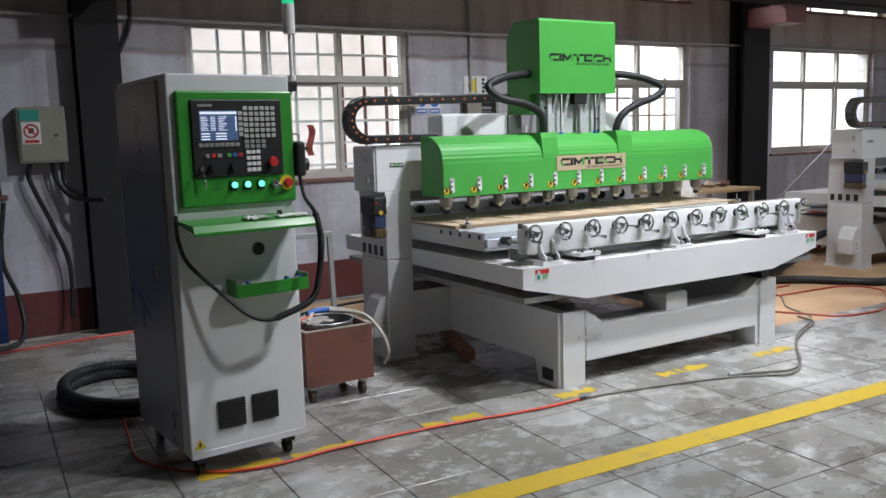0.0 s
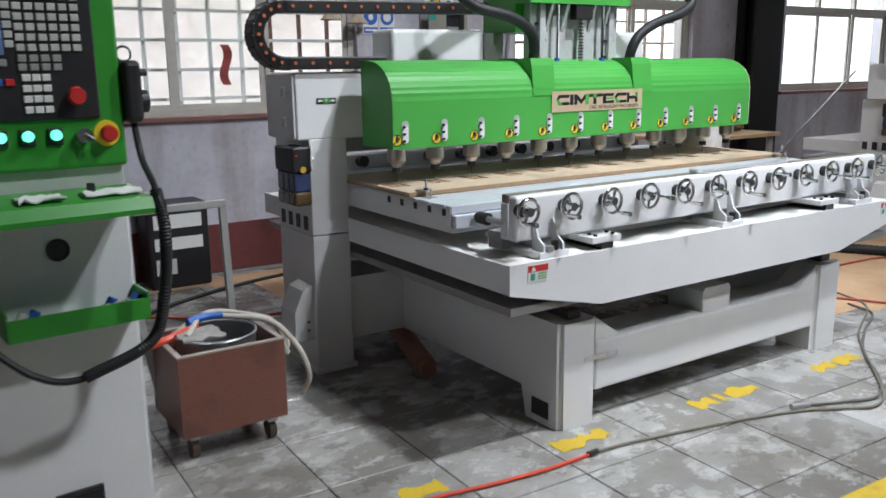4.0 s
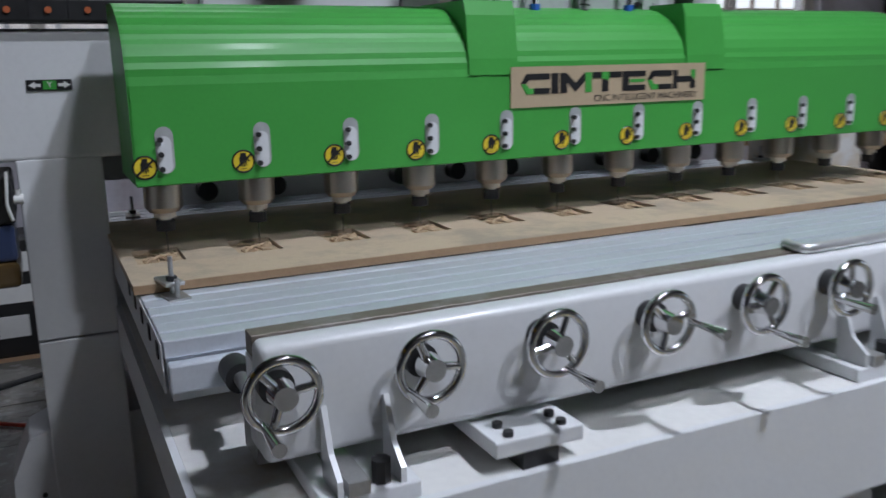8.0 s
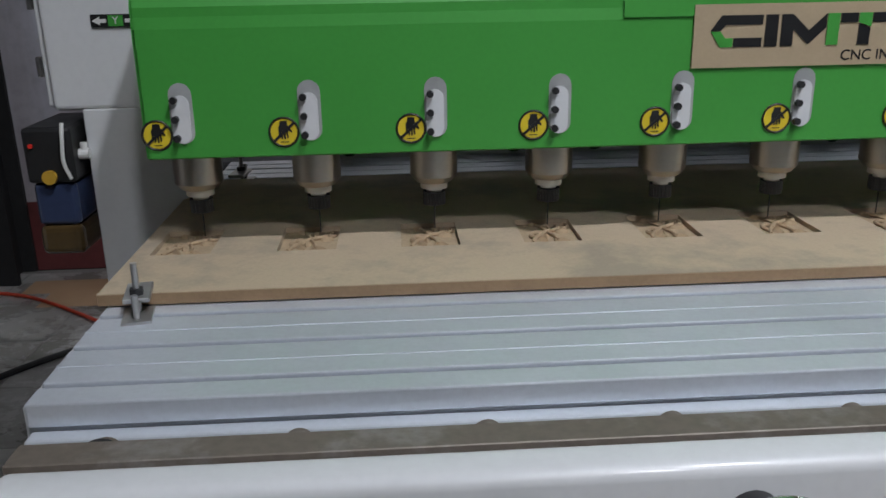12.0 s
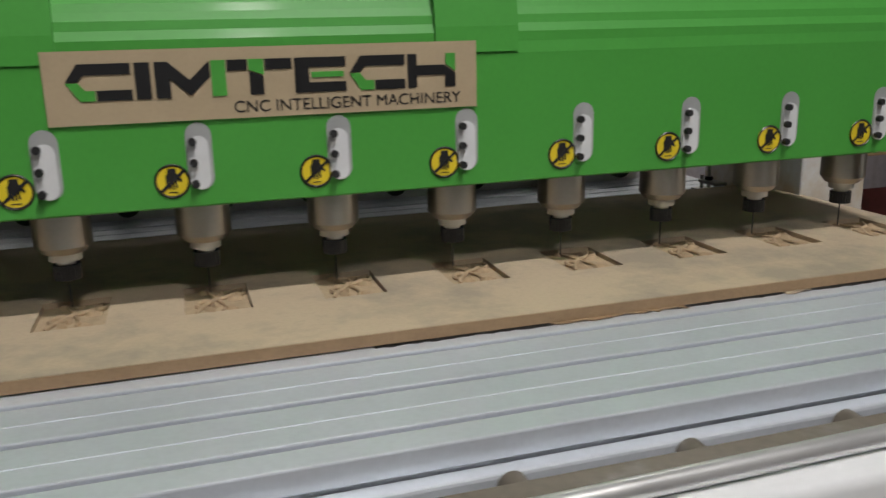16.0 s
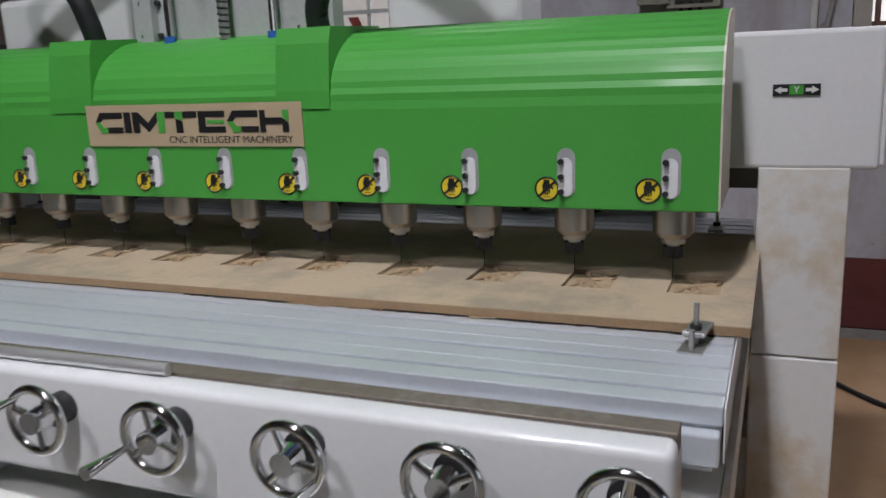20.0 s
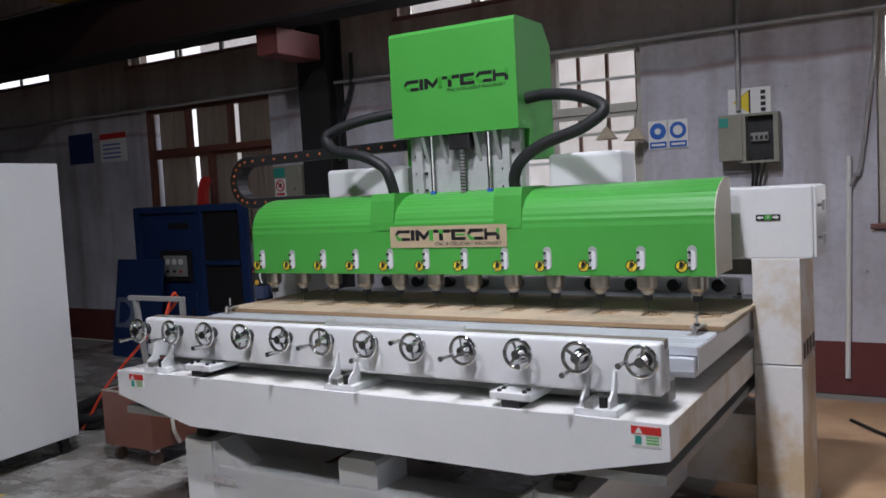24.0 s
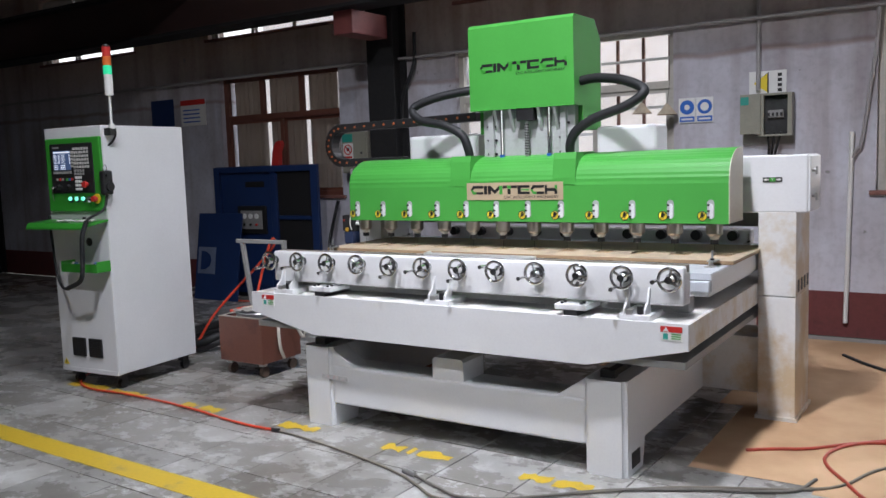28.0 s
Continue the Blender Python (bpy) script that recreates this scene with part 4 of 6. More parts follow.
# hoses of the head
for pts in ([(-0.31, 0.17, 1.825), (-0.42, 0.14, 1.82), (-0.60, 0.09, 1.79), (-0.73, 0.05, 1.735), (-0.66, 0.02, 1.66), (-0.48, 0.0, 1.62), (-0.36, 0.0, 1.56), (-0.325, 0.01, 1.48), (-0.32, 0.03, 1.40)],
            [(0.33, 0.14, 1.825), (0.45, 0.12, 1.83), (0.62, 0.06, 1.80), (0.745, 0.0, 1.735), (0.66, -0.02, 1.665), (0.48, -0.01, 1.61), (0.37, 0.0, 1.55), (0.325, 0.01, 1.48), (0.32, 0.03, 1.40)]):
    part("corrugated_hose", hose(B(), pts, 0.026, 6, 14, 0.022), RUBBER, cnc, "black corrugated hose", True)

# drag chain
chain = part("drag_chain", box(B(), -1.02, -0.98, 0.27, 0.33, 1.38, 1.44), BLACK, cnc, "black drag chain with orange link buttons")
cpath = []
for k in range(14):
    cpath.append((-0.42 - 1.06 * k / 13, 1.675 - 0.018 * k / 13, 0))
for k in range(1, 9):
    a = radians(90 + 180 * k / 9)
    cpath.append((-1.48 + 0.118 * math.cos(a), 1.54 + 0.118 * math.sin(a), k * 20))
for k in range(7):
    cpath.append((-1.48 + 0.49 * k / 6, 1.422, 180))
lk = None
for i, ((xa, za, _), (xb, zb, _)) in enumerate(zip(cpath, cpath[1:])):
    a = math.atan2(zb - za, xb - xa)
    if lk is None:
        lk = part("chain_link", box(B(), -0.048, 0.048, 0.255, 0.345, -0.027, 0.027, 0.006), BLACK, chain)
        btn = part("link_button", cyl(B(), (0, 0.256, 0), (0, 0.250, 0), 0.0075, seg=10), mat("dull_orange_button", (0.50, 0.13, 0.04), 0.5, var=0.1), lk)
        o = lk
    else:
        o = new("chain_link", lk.data)
        o.parent = chain
        q = new("link_button", btn.data)
        q.parent = o
    o.matrix_basis = Matrix.Translation(((xa + xb) / 2, 0, (za + zb) / 2)) @ Matrix.Rotation(-a, 4, "Y")

# lubricator on the left column
lub = part("lubricator", box(B(), -1.485, -1.392, 0.23, 0.43, 0.955, 1.065, 0.008), BLACK, cnc, "black oil lubricator with a clear tank half full of oil")
part("oil_tank", box(B(), -1.48, -1.397, 0.236, 0.424, 0.868, 0.955, 0.010, 3), TANK, lub, "clear bluish oil tank")
part("oil", box(B(), -1.482, -1.395, 0.233, 0.427, 0.806, 0.868, 0.014, 3), mat("brown_oil", (0.085, 0.055, 0.022), 0.15, var=0.1, scale=20, coat=0.5), lub, "brown oil in the lower tank")
for y in (0.29, 0.35):
    part("tank_rib", box(B(), -1.4835, -1.48, y, y + 0.01, 0.815, 0.95, 0.001, 1), TANK, lub)
part("pilot_light", cyl(B(), (-1.468, 0.23, 1.03), (-1.468, 0.226, 1.03), 0.0045, seg=10), mat("red_pilot", (0.5, 0.03, 0.02), 0.3, var=0, emit=(0.9, 0.03, 0.02), power=0.2), lub)
part("filler_cap", cyl(B(), (-1.44, 0.222, 0.968), (-1.44, 0.235, 0.968), 0.014, seg=14), CRANEYELLOW, lub)
part("oil_tube", hose(B(), [(-1.40, 0.222, 1.075), (-1.402, 0.216, 1.04), (-1.405, 0.216, 1.0), (-1.398, 0.224, 0.965)], 0.004, 5, 8), LABEL, lub, "white oil tube", True)
part("oil_fitting", cyl(cyl(B(), (-1.392, 0.27, 1.005), (-1.372, 0.27, 1.005), 0.011, seg=12), (-1.382, 0.27, 1.005), (-1.382, 0.27, 1.028), 0.007, seg=10), LABEL, lub)

# the carved board on the table
board = thing("mdf_board", "tan MDF board with twelve carved floral panels lying on the table", "board")
BZ = 0.902
PW, PY0, PY1 = 0.098, -0.088, 0.045
px0 = [-1.173 + 0.2065 * i for i in range(12)]
bb = B()
box(bb, -1.20, 1.257, -0.262, 0.45, TZ + 0.003, BZ - 0.011)
sheet = part("board_sheet", bb, MDF_EDGE, board)
# black sheet put in for the dark gap between board and table
part("backing_mat", box(B(), -1.19, 1.245, -0.259, 0.44, TZ, TZ + 0.003), BLACK, sheet, "thin black sheet for the dark gap under the board")
part("front_strip", box(B(), -1.201, 1.258, -0.263, PY0, BZ - 0.011, BZ), MDF, sheet)
part("front_edge", box(B(), -1.2005, 1.2575, -0.266, -0.2632, TZ + 0.003, BZ - 0.001), MDF_EDGE, sheet)
part("back_strip", box(B(), -1.201, 1.258, PY1, 0.45, BZ - 0.011, BZ), MDF, sheet)
ends = [-1.201] + [p + PW for p in px0]
for a, c in zip(ends, px0 + [1.258]):
    part("bridge", box(B(), a, c, PY0, PY1, BZ - 0.011, BZ), MDF, sheet)
for i in range(12):
    part("pocket_floor", box(B(), px0[i] + 0.0005, px0[i] + PW - 0.0005, PY0 + 0.0005, PY1 - 0.0005, BZ - 0.011, BZ - 0.0085), MDF_CUT, sheet)
CZ = BZ - 0.0085


def pocket_at(u, v, h=0.0):
    return Vector((PW * u, PY0 + (PY1 - PY0) * v, CZ + h))


def leaf(bm, u, v, turn, length, width):
    """A pointed leaf lying on the pocket floor with a raised midrib."""
    o, d, n = pocket_at(u, v), Vector((math.cos(turn), math.sin(turn), 0)), Vector((-math.sin(turn), math.cos(turn), 0))
    spine, left, right = [], [], []
    for k in range(7):
        q = k / 6
        w = width * math.sin(math.pi * q) ** 0.8 + 0.0004
        p = o + d * length * q + n * 0.25 * length * q * q
        spine.append(bm.verts.new(p + Vector((0, 0, 0.0035 + 0.0035 * math.sin(math.pi * q)))))
        left.append(bm.verts.new(p + n * w))
        right.append(bm.verts.new(p - n * w))
    for k in range(6):
        bm.faces.new((spine[k], spine[k + 1], left[k + 1], left[k]))
        bm.faces.new((right[k], right[k + 1], spine[k + 1], spine[k]))
    bm.faces.new((left[0], spine[0], right[0]))
    bm.faces.new((right[6], spine[6], left[6]))
    return bm


RELIEF = mat("carved_relief", (0.50, 0.37, 0.23), 0.8, var=0.15, scale=60)
relief = []
for line, rad in (([(0.16, 0.10), (0.24, 0.28), (0.36, 0.40), (0.48, 0.55), (0.62, 0.60), (0.76, 0.70), (0.88, 0.86)], 0.0036), ([(0.36, 0.90), (0.44, 0.74), (0.52, 0.58)], 0.0028), ([(0.52, 0.52), (0.60, 0.36), (0.62, 0.20)], 0.0028), ([(0.88, 0.86), (0.94, 0.80), (0.92, 0.70), (0.84, 0.68), (0.80, 0.75)], 0.0036), ([(0.24, 0.28), (0.18, 0.38), (0.24, 0.48), (0.34, 0.46), (0.34, 0.36)], 0.0036)):
    relief.append(part("carved_stem", hose(B(), [pocket_at(u, v, 0.0035) for u, v in line], rad, 4, 6), RELIEF, board))
for u, v, turn, length, width in ((0.60, 0.22, -2.0, 0.022, 0.005), (0.62, 0.24, -0.9, 0.024, 0.006), (0.48, 0.50, -1.9, 0.026, 0.006), (0.66, 0.60, -0.5, 0.024, 0.006), (0.50, 0.70, 0.9, 0.026, 0.006), (0.40, 0.86, 2.4, 0.018, 0.005), (0.16, 0.12, -2.2, 0.014, 0.005), (0.30, 0.34, -1.2, 0.024, 0.006), (0.44, 0.52, 2.9, 0.022, 0.006), (0.58, 0.60, 1.7, 0.028, 0.006), (0.78, 0.70, -1.2, 0.020, 0.005), (0.70, 0.66, 1.3, 0.024, 0.006)):
    relief.append(part("carved_leaf", leaf(B(), u, v, turn, length, width), RELIEF, board))
for o in relief:
    o.location.x = px0[0]
    for x in px0[1:]:
        q = new(o.name.split(".")[0], o.data)
        q.parent = board
        q.location.x = x

random.seed(21)
for a, c, m in ((0.36, 0.58, MDF_EDGE), (0.76, 0.81, MDF), (0.10, 1.20, BLACK)):
    n = int((c - a) / 0.012)
    edge = [(a + (c - a) * k / n, -0.2665 - (0.012 if m is not BLACK else 0.006) * random.random()) for k in range(n + 1)]
    part("torn_strip", prism(B(), [(c, -0.255), (a, -0.255)] + edge, "z", TZ + (0.0004 if m is BLACK else 0.0015), TZ + (0.0014 if m is BLACK else 0.0028)), m, sheet, "torn scrap under the board edge")

CAB_BEFORE = set(bpy.data.objects)
# ---- control cabinet ----
cab = thing("control_cabinet", "tall white control cabinet with green operator panel, on black castors", "cabinet")
CX0, CX1, CY0, CY1 = -2.957, -2.428, -0.85, -0.16
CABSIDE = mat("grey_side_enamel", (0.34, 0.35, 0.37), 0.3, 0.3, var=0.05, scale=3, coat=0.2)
body = part("body", box(B(), CX0, CX1, CY0, CY1, 0.10, 1.68, 0.006), WHITE, cab)
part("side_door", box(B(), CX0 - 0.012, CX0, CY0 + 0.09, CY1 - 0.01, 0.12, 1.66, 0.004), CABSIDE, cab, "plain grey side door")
part("door_handle", cyl(cyl(B(), (CX0 - 0.012, CY0 + 0.13, 0.90), (CX0 - 0.05, CY0 + 0.13, 0.90), 0.008, seg=10), (CX0 - 0.045, CY0 + 0.13, 0.86), (CX0 - 0.045, CY0 + 0.13, 0.94), 0.007, seg=10), CHROME, cab)
part("kick_strip", box(B(), CX0 + 0.004, CX1 - 0.004, CY0 - 0.004, CY0 + 0.04, 0.098, 0.125), WHITE, cab)
for x in (CX0 + 0.06, CX1 - 0.06):
    for y in (CY0 + 0.07, CY1 - 0.07):
        cs = part("castor", box(B(), x - 0.025, x + 0.025, y - 0.025, y + 0.025, 0.06, 0.10), DARKSTEEL, cab, "black swivel castor")
        part("castor_wheel", cyl(B(), (x - 0.014, y + 0.012, 0.032), (x + 0.014, y + 0.012, 0.032), 0.032, seg=20), BLACK, cs)
PZ = CY0 - 0.024
pan = part("operator_panel", box(B(), CX0 + 0.028, CX1 + 0.004, PZ, CY0, 1.148, 1.612, 0.008), GREEN_DARK, cab, "dark green panel surround")
con = part("controller", box(B(), -2.874, -2.482, PZ - 0.010, PZ, 1.265, 1.577, 0.005), BLACK, pan, "black numeric controller with keys and a screen")
yk = PZ - 0.010
scr = part("screen", box(B(), -2.841, -2.68, yk - 0.002, yk, 1.412, 1.533), SCREEN, con, "lit blue status screen")
part("screen_bar", box(B(), -2.838, -2.683, yk - 0.003, yk - 0.002, 1.518, 1.528), SCREENW, scr)
for k in range(9):
    for a, c in ((-2.836, -2.812 + 0.004 * (k % 3)), (-2.795, -2.775), (-2.762, -2.725 - 0.006 * (k % 4))):
        part("screen_line", box(B(), a, c, yk - 0.003, yk - 0.002, 1.506 - k * 0.0066, 1.5085 - k * 0.0066), SCREENW, scr)
part("screen_slider", box(B(), -2.690, -2.685, yk - 0.003, yk - 0.002, 1.45, 1.51), SCREENW, scr)
for k in range(6):
    part("screen_line", box(B(), -2.836 + (k % 2) * 0.06, -2.80 + (k % 2) * 0.07, yk - 0.003, yk - 0.002, 1.416 + (k // 2) * 0.011, 1.421 + (k // 2) * 0.011), SCREENW, scr)
part("maker_bar", box(B(), -2.845, -2.785, yk - 0.001, yk, 1.548, 1.558), GREY, con)
KEY = mat("key_cap", (0.50, 0.50, 0.47), 0.5, var=0.05, scale=40)
rows = [(-2.645 + i * 0.0245, 1.541 - j * 0.0225, KEY) for i in range(6) for j in range(6)]
rows += [(-2.668, 1.52 - j * 0.021, KEY) for j in range(5)]
rows += [(-2.645 + i * 0.025, 1.405 - j * 0.02, GREY) for i in range(4) for j in range(2)]
rows += [(-2.640 + i * 0.0215, 1.362 - j * 0.024, LABEL) for i in range(3) for j in range(4)]
rows += [(-2.84 + i * 0.022, 1.395, GREY) for i in range(8)]
rows += [(-2.815, 1.352, GREY), (-2.79, 1.352, RED), (-2.765, 1.352, GREY), (-2.725, 1.352, GREEN), (-2.70, 1.352, BLUE), (-2.675, 1.352, RED)]
kd = {}
for x, z, m in rows:
    if m.name not in kd:
        kb = part("key", box(B(), -0.0095, 0.0095, yk - 0.004, yk, -0.008, 0.008, 0.0015, 1), m, con)
        kd[m.name] = kb.data
    else:
        kb = new("key", kd[m.name])
        kb.parent = con
    kb.location = (x, 0, z)
for x in (-2.80, -2.71):
    part("selector_knob", cyl(B(), (x, yk, 1.305), (x, yk - 0.022, 1.305), 0.016, 0.013, seg=18), BLACK, con, "", True)
part("key_switch", cyl(B(), (-2.845, yk, 1.30), (-2.845, yk - 0.02, 1.30), 0.010, seg=14), CHROME, con)
part("key_tag", hose(B(), [(-2.845, yk - 0.02, 1.30), (-2.842, yk - 0.026, 1.26), (-2.838, yk - 0.02, 1.22)], 0.003, 4, 6), CHROME, con)
part("stop_button", cyl(cyl(B(), (-2.539, yk, 1.319), (-2.539, yk - 0.02, 1.319), 0.012, seg=16), (-2.539, yk - 0.02, 1.319), (-2.539, yk - 0.034, 1.319), 0.022, 0.018, seg=20), RED, con, "red mushroom stop button", True)
for x in (-2.708, -2.650, -2.589):
    bz = part("push_button", box(B(), x - 0.017, x + 0.017, PZ - 0.008, PZ, 1.207, 1.246, 0.003), BLACK, pan)
    part("button_lens", cyl(B(), (x, PZ - 0.008, 1.230), (x, PZ - 0.017, 1.230), 0.0125, seg=18), LAMPGREEN, bz, "glowing green lens")
part("rotary_switch", cyl(cyl(B(), (-2.527, PZ, 1.226), (-2.527, PZ - 0.02, 1.226), 0.018, seg=18), (-2.527, PZ - 0.02, 1.226), (-2.510, PZ - 0.035, 1.212), 0.008, seg=10), CHROME, pan)
es = part("emergency_collar", cyl(B(), (-2.471, PZ, 1.228), (-2.471, PZ - 0.006, 1.228), 0.031, seg=26), YELLOW, pan, "yellow emergency-stop collar")
part("emergency_stop", cyl(cyl(B(), (-2.471, PZ - 0.006, 1.228), (-2.471, PZ - 0.022, 1.228), 0.013, seg=16), (-2.471, PZ - 0.022, 1.228), (-2.471, PZ - 0.038, 1.228), 0.021, 0.017, seg=20), RED, es, "red emergency-stop mushroom", True)
sh = prism(B(), [(CY0, 1.098), (-1.03, 1.086), (-1.045, 1.060), (-1.045, 1.048), (-1.03, 1.060), (CY0, 1.085)], "x", CX0 + 0.01, CX1 + 0.01)
part("shelf", sh, GREEN_DARK, cab, "green sloping keyboard shelf")
part("cable_hole", torus(cyl(B(), (-2.605, CY0 + 0.002, 0.953), (-2.605, CY0 - 0.002, 0.953), 0.024, seg=24), (-2.605, CY0 - 0.002, 0.953), (0, 1, 0), 0.025, 0.003, 24, 6), BLACK, cab)
tr = B()
box(tr, -2.756, -2.43, -0.955, CY0, 0.772, 0.777)
box(tr, -2.756, -2.43, -0.958, -0.953, 0.772, 0.825)
box(tr, -2.758, -2.753, -0.955, CY0, 0.772, 0.84)
box(tr, -2.433, -2.428, -0.955, CY0, 0.772, 0.84)
part("tool_tray", tr, GREEN_DARK, cab, "green folded tool tray")
for x0, x1 in ((-2.832, -2.710), (-2.677, -2.558)):
    vf = part("vent_filter", box(B(), x0, x1, CY0 - 0.012, CY0, 0.206, 0.327, 0.003), BLACK, cab)
    for k in range(9):
        part("vent_slat", box(B(), x0 + 0.008, x1 - 0.008, CY0 - 0.015, CY0 - 0.012, 0.214 + k * 0.0125, 0.220 + k * 0.0125), BLACK, vf)
wt = part("hazard_triangle", prism(B(), [(-2.943, 0.140), (-2.917, 0.182), (-2.891, 0.140)], "y", CY0 - 0.002, CY0), YELLOW, cab)
part("hazard_mark", prism(B(), [(-2.92, 0.166), (-2.912, 0.166), (-2.916, 0.157), (-2.910, 0.157), (-2.920, 0.144), (-2.918, 0.153), (-2.924, 0.153)], "y", CY0 - 0.003, CY0 - 0.002), INK, wt)
for x in (CX1,):
    part("side_panel", box(B(), x, x + 0.003, CY0 + 0.004, CY1 - 0.004, 0.13, 1.676), WHITE, cab)

# signal tower on the cabinet
tw = thing("signal_tower", "stack light with red, amber and lit green lens on a pole", "signal lamp")
TX, TY = -2.383, -0.80
part("pole", cyl(B(), (TX, TY, 1.64), (TX, TY, 1.86), 0.008, seg=14), LABEL, tw)
part("bracket", box(B(), CX1, TX + 0.012, TY - 0.025, TY + 0.025, 1.615, 1.66, 0.003), DARKSTEEL, tw)
part("pole_foot", cyl(B(), (TX, TY, 1.655), (TX, TY, 1.685), 0.018, seg=16), LABEL, tw)
part("lamp_base", cyl(B(), (TX, TY, 1.86), (TX, TY, 1.985), 0.026, seg=20), LABEL, tw)
part("green_lens", cyl(B(), (TX, TY, 1.985), (TX, TY, 2.04), 0.026, seg=20), mat("green_lens", (0.02, 0.35, 0.16), 0.2, var=0, emit=(0.05, 0.9, 0.4), power=0.5), tw, "lit green lens")
part("amber_lens", cyl(B(), (TX, TY, 2.04), (TX, TY, 2.095), 0.026, seg=20), ORANGE, tw, "amber lens")
part("red_lens", cyl(B(), (TX, TY, 2.095), (TX, TY, 2.15), 0.026, seg=20), RED, tw, "red lens")
part("cap", cyl(B(), (TX, TY, 2.15), (TX, TY, 2.165), 0.026, 0.02, seg=20), BLACK, tw)
solid("lamp_cable", hose(B(), [(TX, TY, 1.66), (TX + 0.008, TY + 0.02, 1.635), (TX - 0.005, TY + 0.02, 1.60), (TX - 0.025, TY + 0.01, 1.57), (TX - 0.044, TY + 0.0, 1.555)], 0.007, 6, 8), BLACK, "short black lamp cable over the cabinet edge", "cable")

# hand pendant hanging on the cabinet side with its cable
pe = thing("hand_pendant", "black handheld control pendant hanging on the cabinet side", "remote control")
part("pendant_body", box(B(), CX1 + 0.004, CX1 + 0.05, -0.895, -0.82, 1.25, 1.40, 0.014, 3), BLACK, pe)
part("hand_dial", cyl(B(), (CX1 + 0.05, -0.858, 1.30), (CX1 + 0.068, -0.858, 1.30), 0.028, seg=22), DARKSTEEL, pe)
part("knob", cyl(B(), (CX1 + 0.05, -0.875, 1.37), (CX1 + 0.066, -0.875, 1.37), 0.009, seg=12), BLACK, pe)
part("hook", torus(B(), (CX1 + 0.02, -0.858, 1.415), (0, 1, 0), 0.018, 0.003, 16, 6), CHROME, pe)
part("pendant_cable", hose(B(), [(CX1 + 0.03, -0.86, 1.25), (CX1 + 0.03, -0.90, 1.16), (CX1 + 0.015, -1.02, 1.10), (CX1 + 0.015, -1.06, 1.0), (CX1 + 0.0, -1.06, 0.85), (CX1 - 0.04, -1.05, 0.74), (-2.62, -1.03, 0.68), (-2.72, -1.0, 0.70), (-2.82, -0.95, 0.80), (-2.92, -0.88, 0.92), (-2.952, -0.862, 1.02), (-2.955, -0.86, 1.12)], 0.0085, 8, 8), RUBBER, pe, "", True)
part("cable_sleeve", hose(B(), [(CX1 + 0.015, -1.02, 1.10), (CX1 + 0.015, -1.06, 1.0), (CX1 + 0.0, -1.06, 0.85), (CX1 - 0.04, -1.05, 0.74), (-2.62, -1.03, 0.68)], 0.0145, 8, 10, 0.06), RUBBER, pe, "thick corrugated cable sleeve", True)

# tools in the tray and on the shelf
random.seed(8)
for k, (x, y, l, m, nm, lab) in enumerate(((-2.66, -0.91, 0.16, CHROME, "spanner", "chrome open-ended spanner in the tool tray"), (-2.58, -0.90, 0.15, STEEL, "spanner", "worn steel spanner in the tool tray"), (-2.55, -0.93, 0.14, CHROME, "spanner", "chrome spanner lying across the tray"))):
    b = box(B(), -l / 2, l / 2, -0.007, 0.007, -0.003, 0.003, 0.001, 1)
    torus(b, (l / 2, 0, 0), (0, 0, 1), 0.011, 0.005, 12, 5)
    torus(b, (-l / 2, 0, 0), (0, 0, 1), 0.010, 0.005, 12, 5)
    b.transform(pose(x, y, 0.79 + k * 0.012, 0, random.uniform(-6, 6), random.uniform(-8, 8)))
    solid(nm, b, m, lab, "spanner", group="tools in the tray")
for x, m, lab in ((-2.70, BLUE, "blue capped fitting in the tool tray"), (-2.52, BLUE, "blue handled driver head in the tool tray"), (-2.46, BLUE, "blue plastic fitting in the tool tray"), (-2.725, LABEL, "white plastic connector in the tool tray")):
    solid("fitting", cyl(B(), (x, -0.90, 0.79), (x + 0.02, -0.90, 0.825), 0.014, 0.012, seg=14), m, lab, "fitting", group="tools in the tray", soft=True)
for x, y, w, lab in ((-2.50, -0.96, 0.13, "crumpled clear plastic bag on the shelf"), (-2.66, -0.97, 0.10, "folded clear sheet on the shelf")):
    b = B()
    bmesh.ops.create_grid(b, x_segments=8, y_segments=6, size=0.5)
    for v in b.verts:
        v.co = Vector((x + v.co.x * w, y + v.co.y * 0.07, 1.10 + 0.012 * noise.noise(Vector((v.co.x * 6, v.co.y * 5, x * 9)))))
    r = bmesh.ops.extrude_face_region(b, geom=list(b.faces))
    for v in r["geom"]:
        if isinstance(v, bmesh.types.BMVert):
            v.co.z -= 0.004
    solid("plastic_bag", b, LABEL, lab, "bag", soft=True)
solid("plug", box(B(), -2.545, -2.528, -0.94, -0.925, 1.094, 1.118, 0.002), BLACK, "small black plug standing on the shelf", "plug")

# the cabinet and all that hangs on it stand slightly turned from the machine
CORNER = Matrix.Translation((CX1, CY0, 0.0))
SHIFT = Matrix.Translation((-0.018, -0.075, 0.0)) @ CORNER @ Matrix.Rotation(radians(5.0), 4, "Z") @ Matrix.Diagonal((1.01, 1.0, 1.018, 1.0)) @ CORNER.inverted()
for o in set(bpy.data.objects) - CAB_BEFORE:
    if o.parent is cab or (o.parent is None and o is not cab):
        o.matrix_basis = SHIFT @ o.matrix_basis

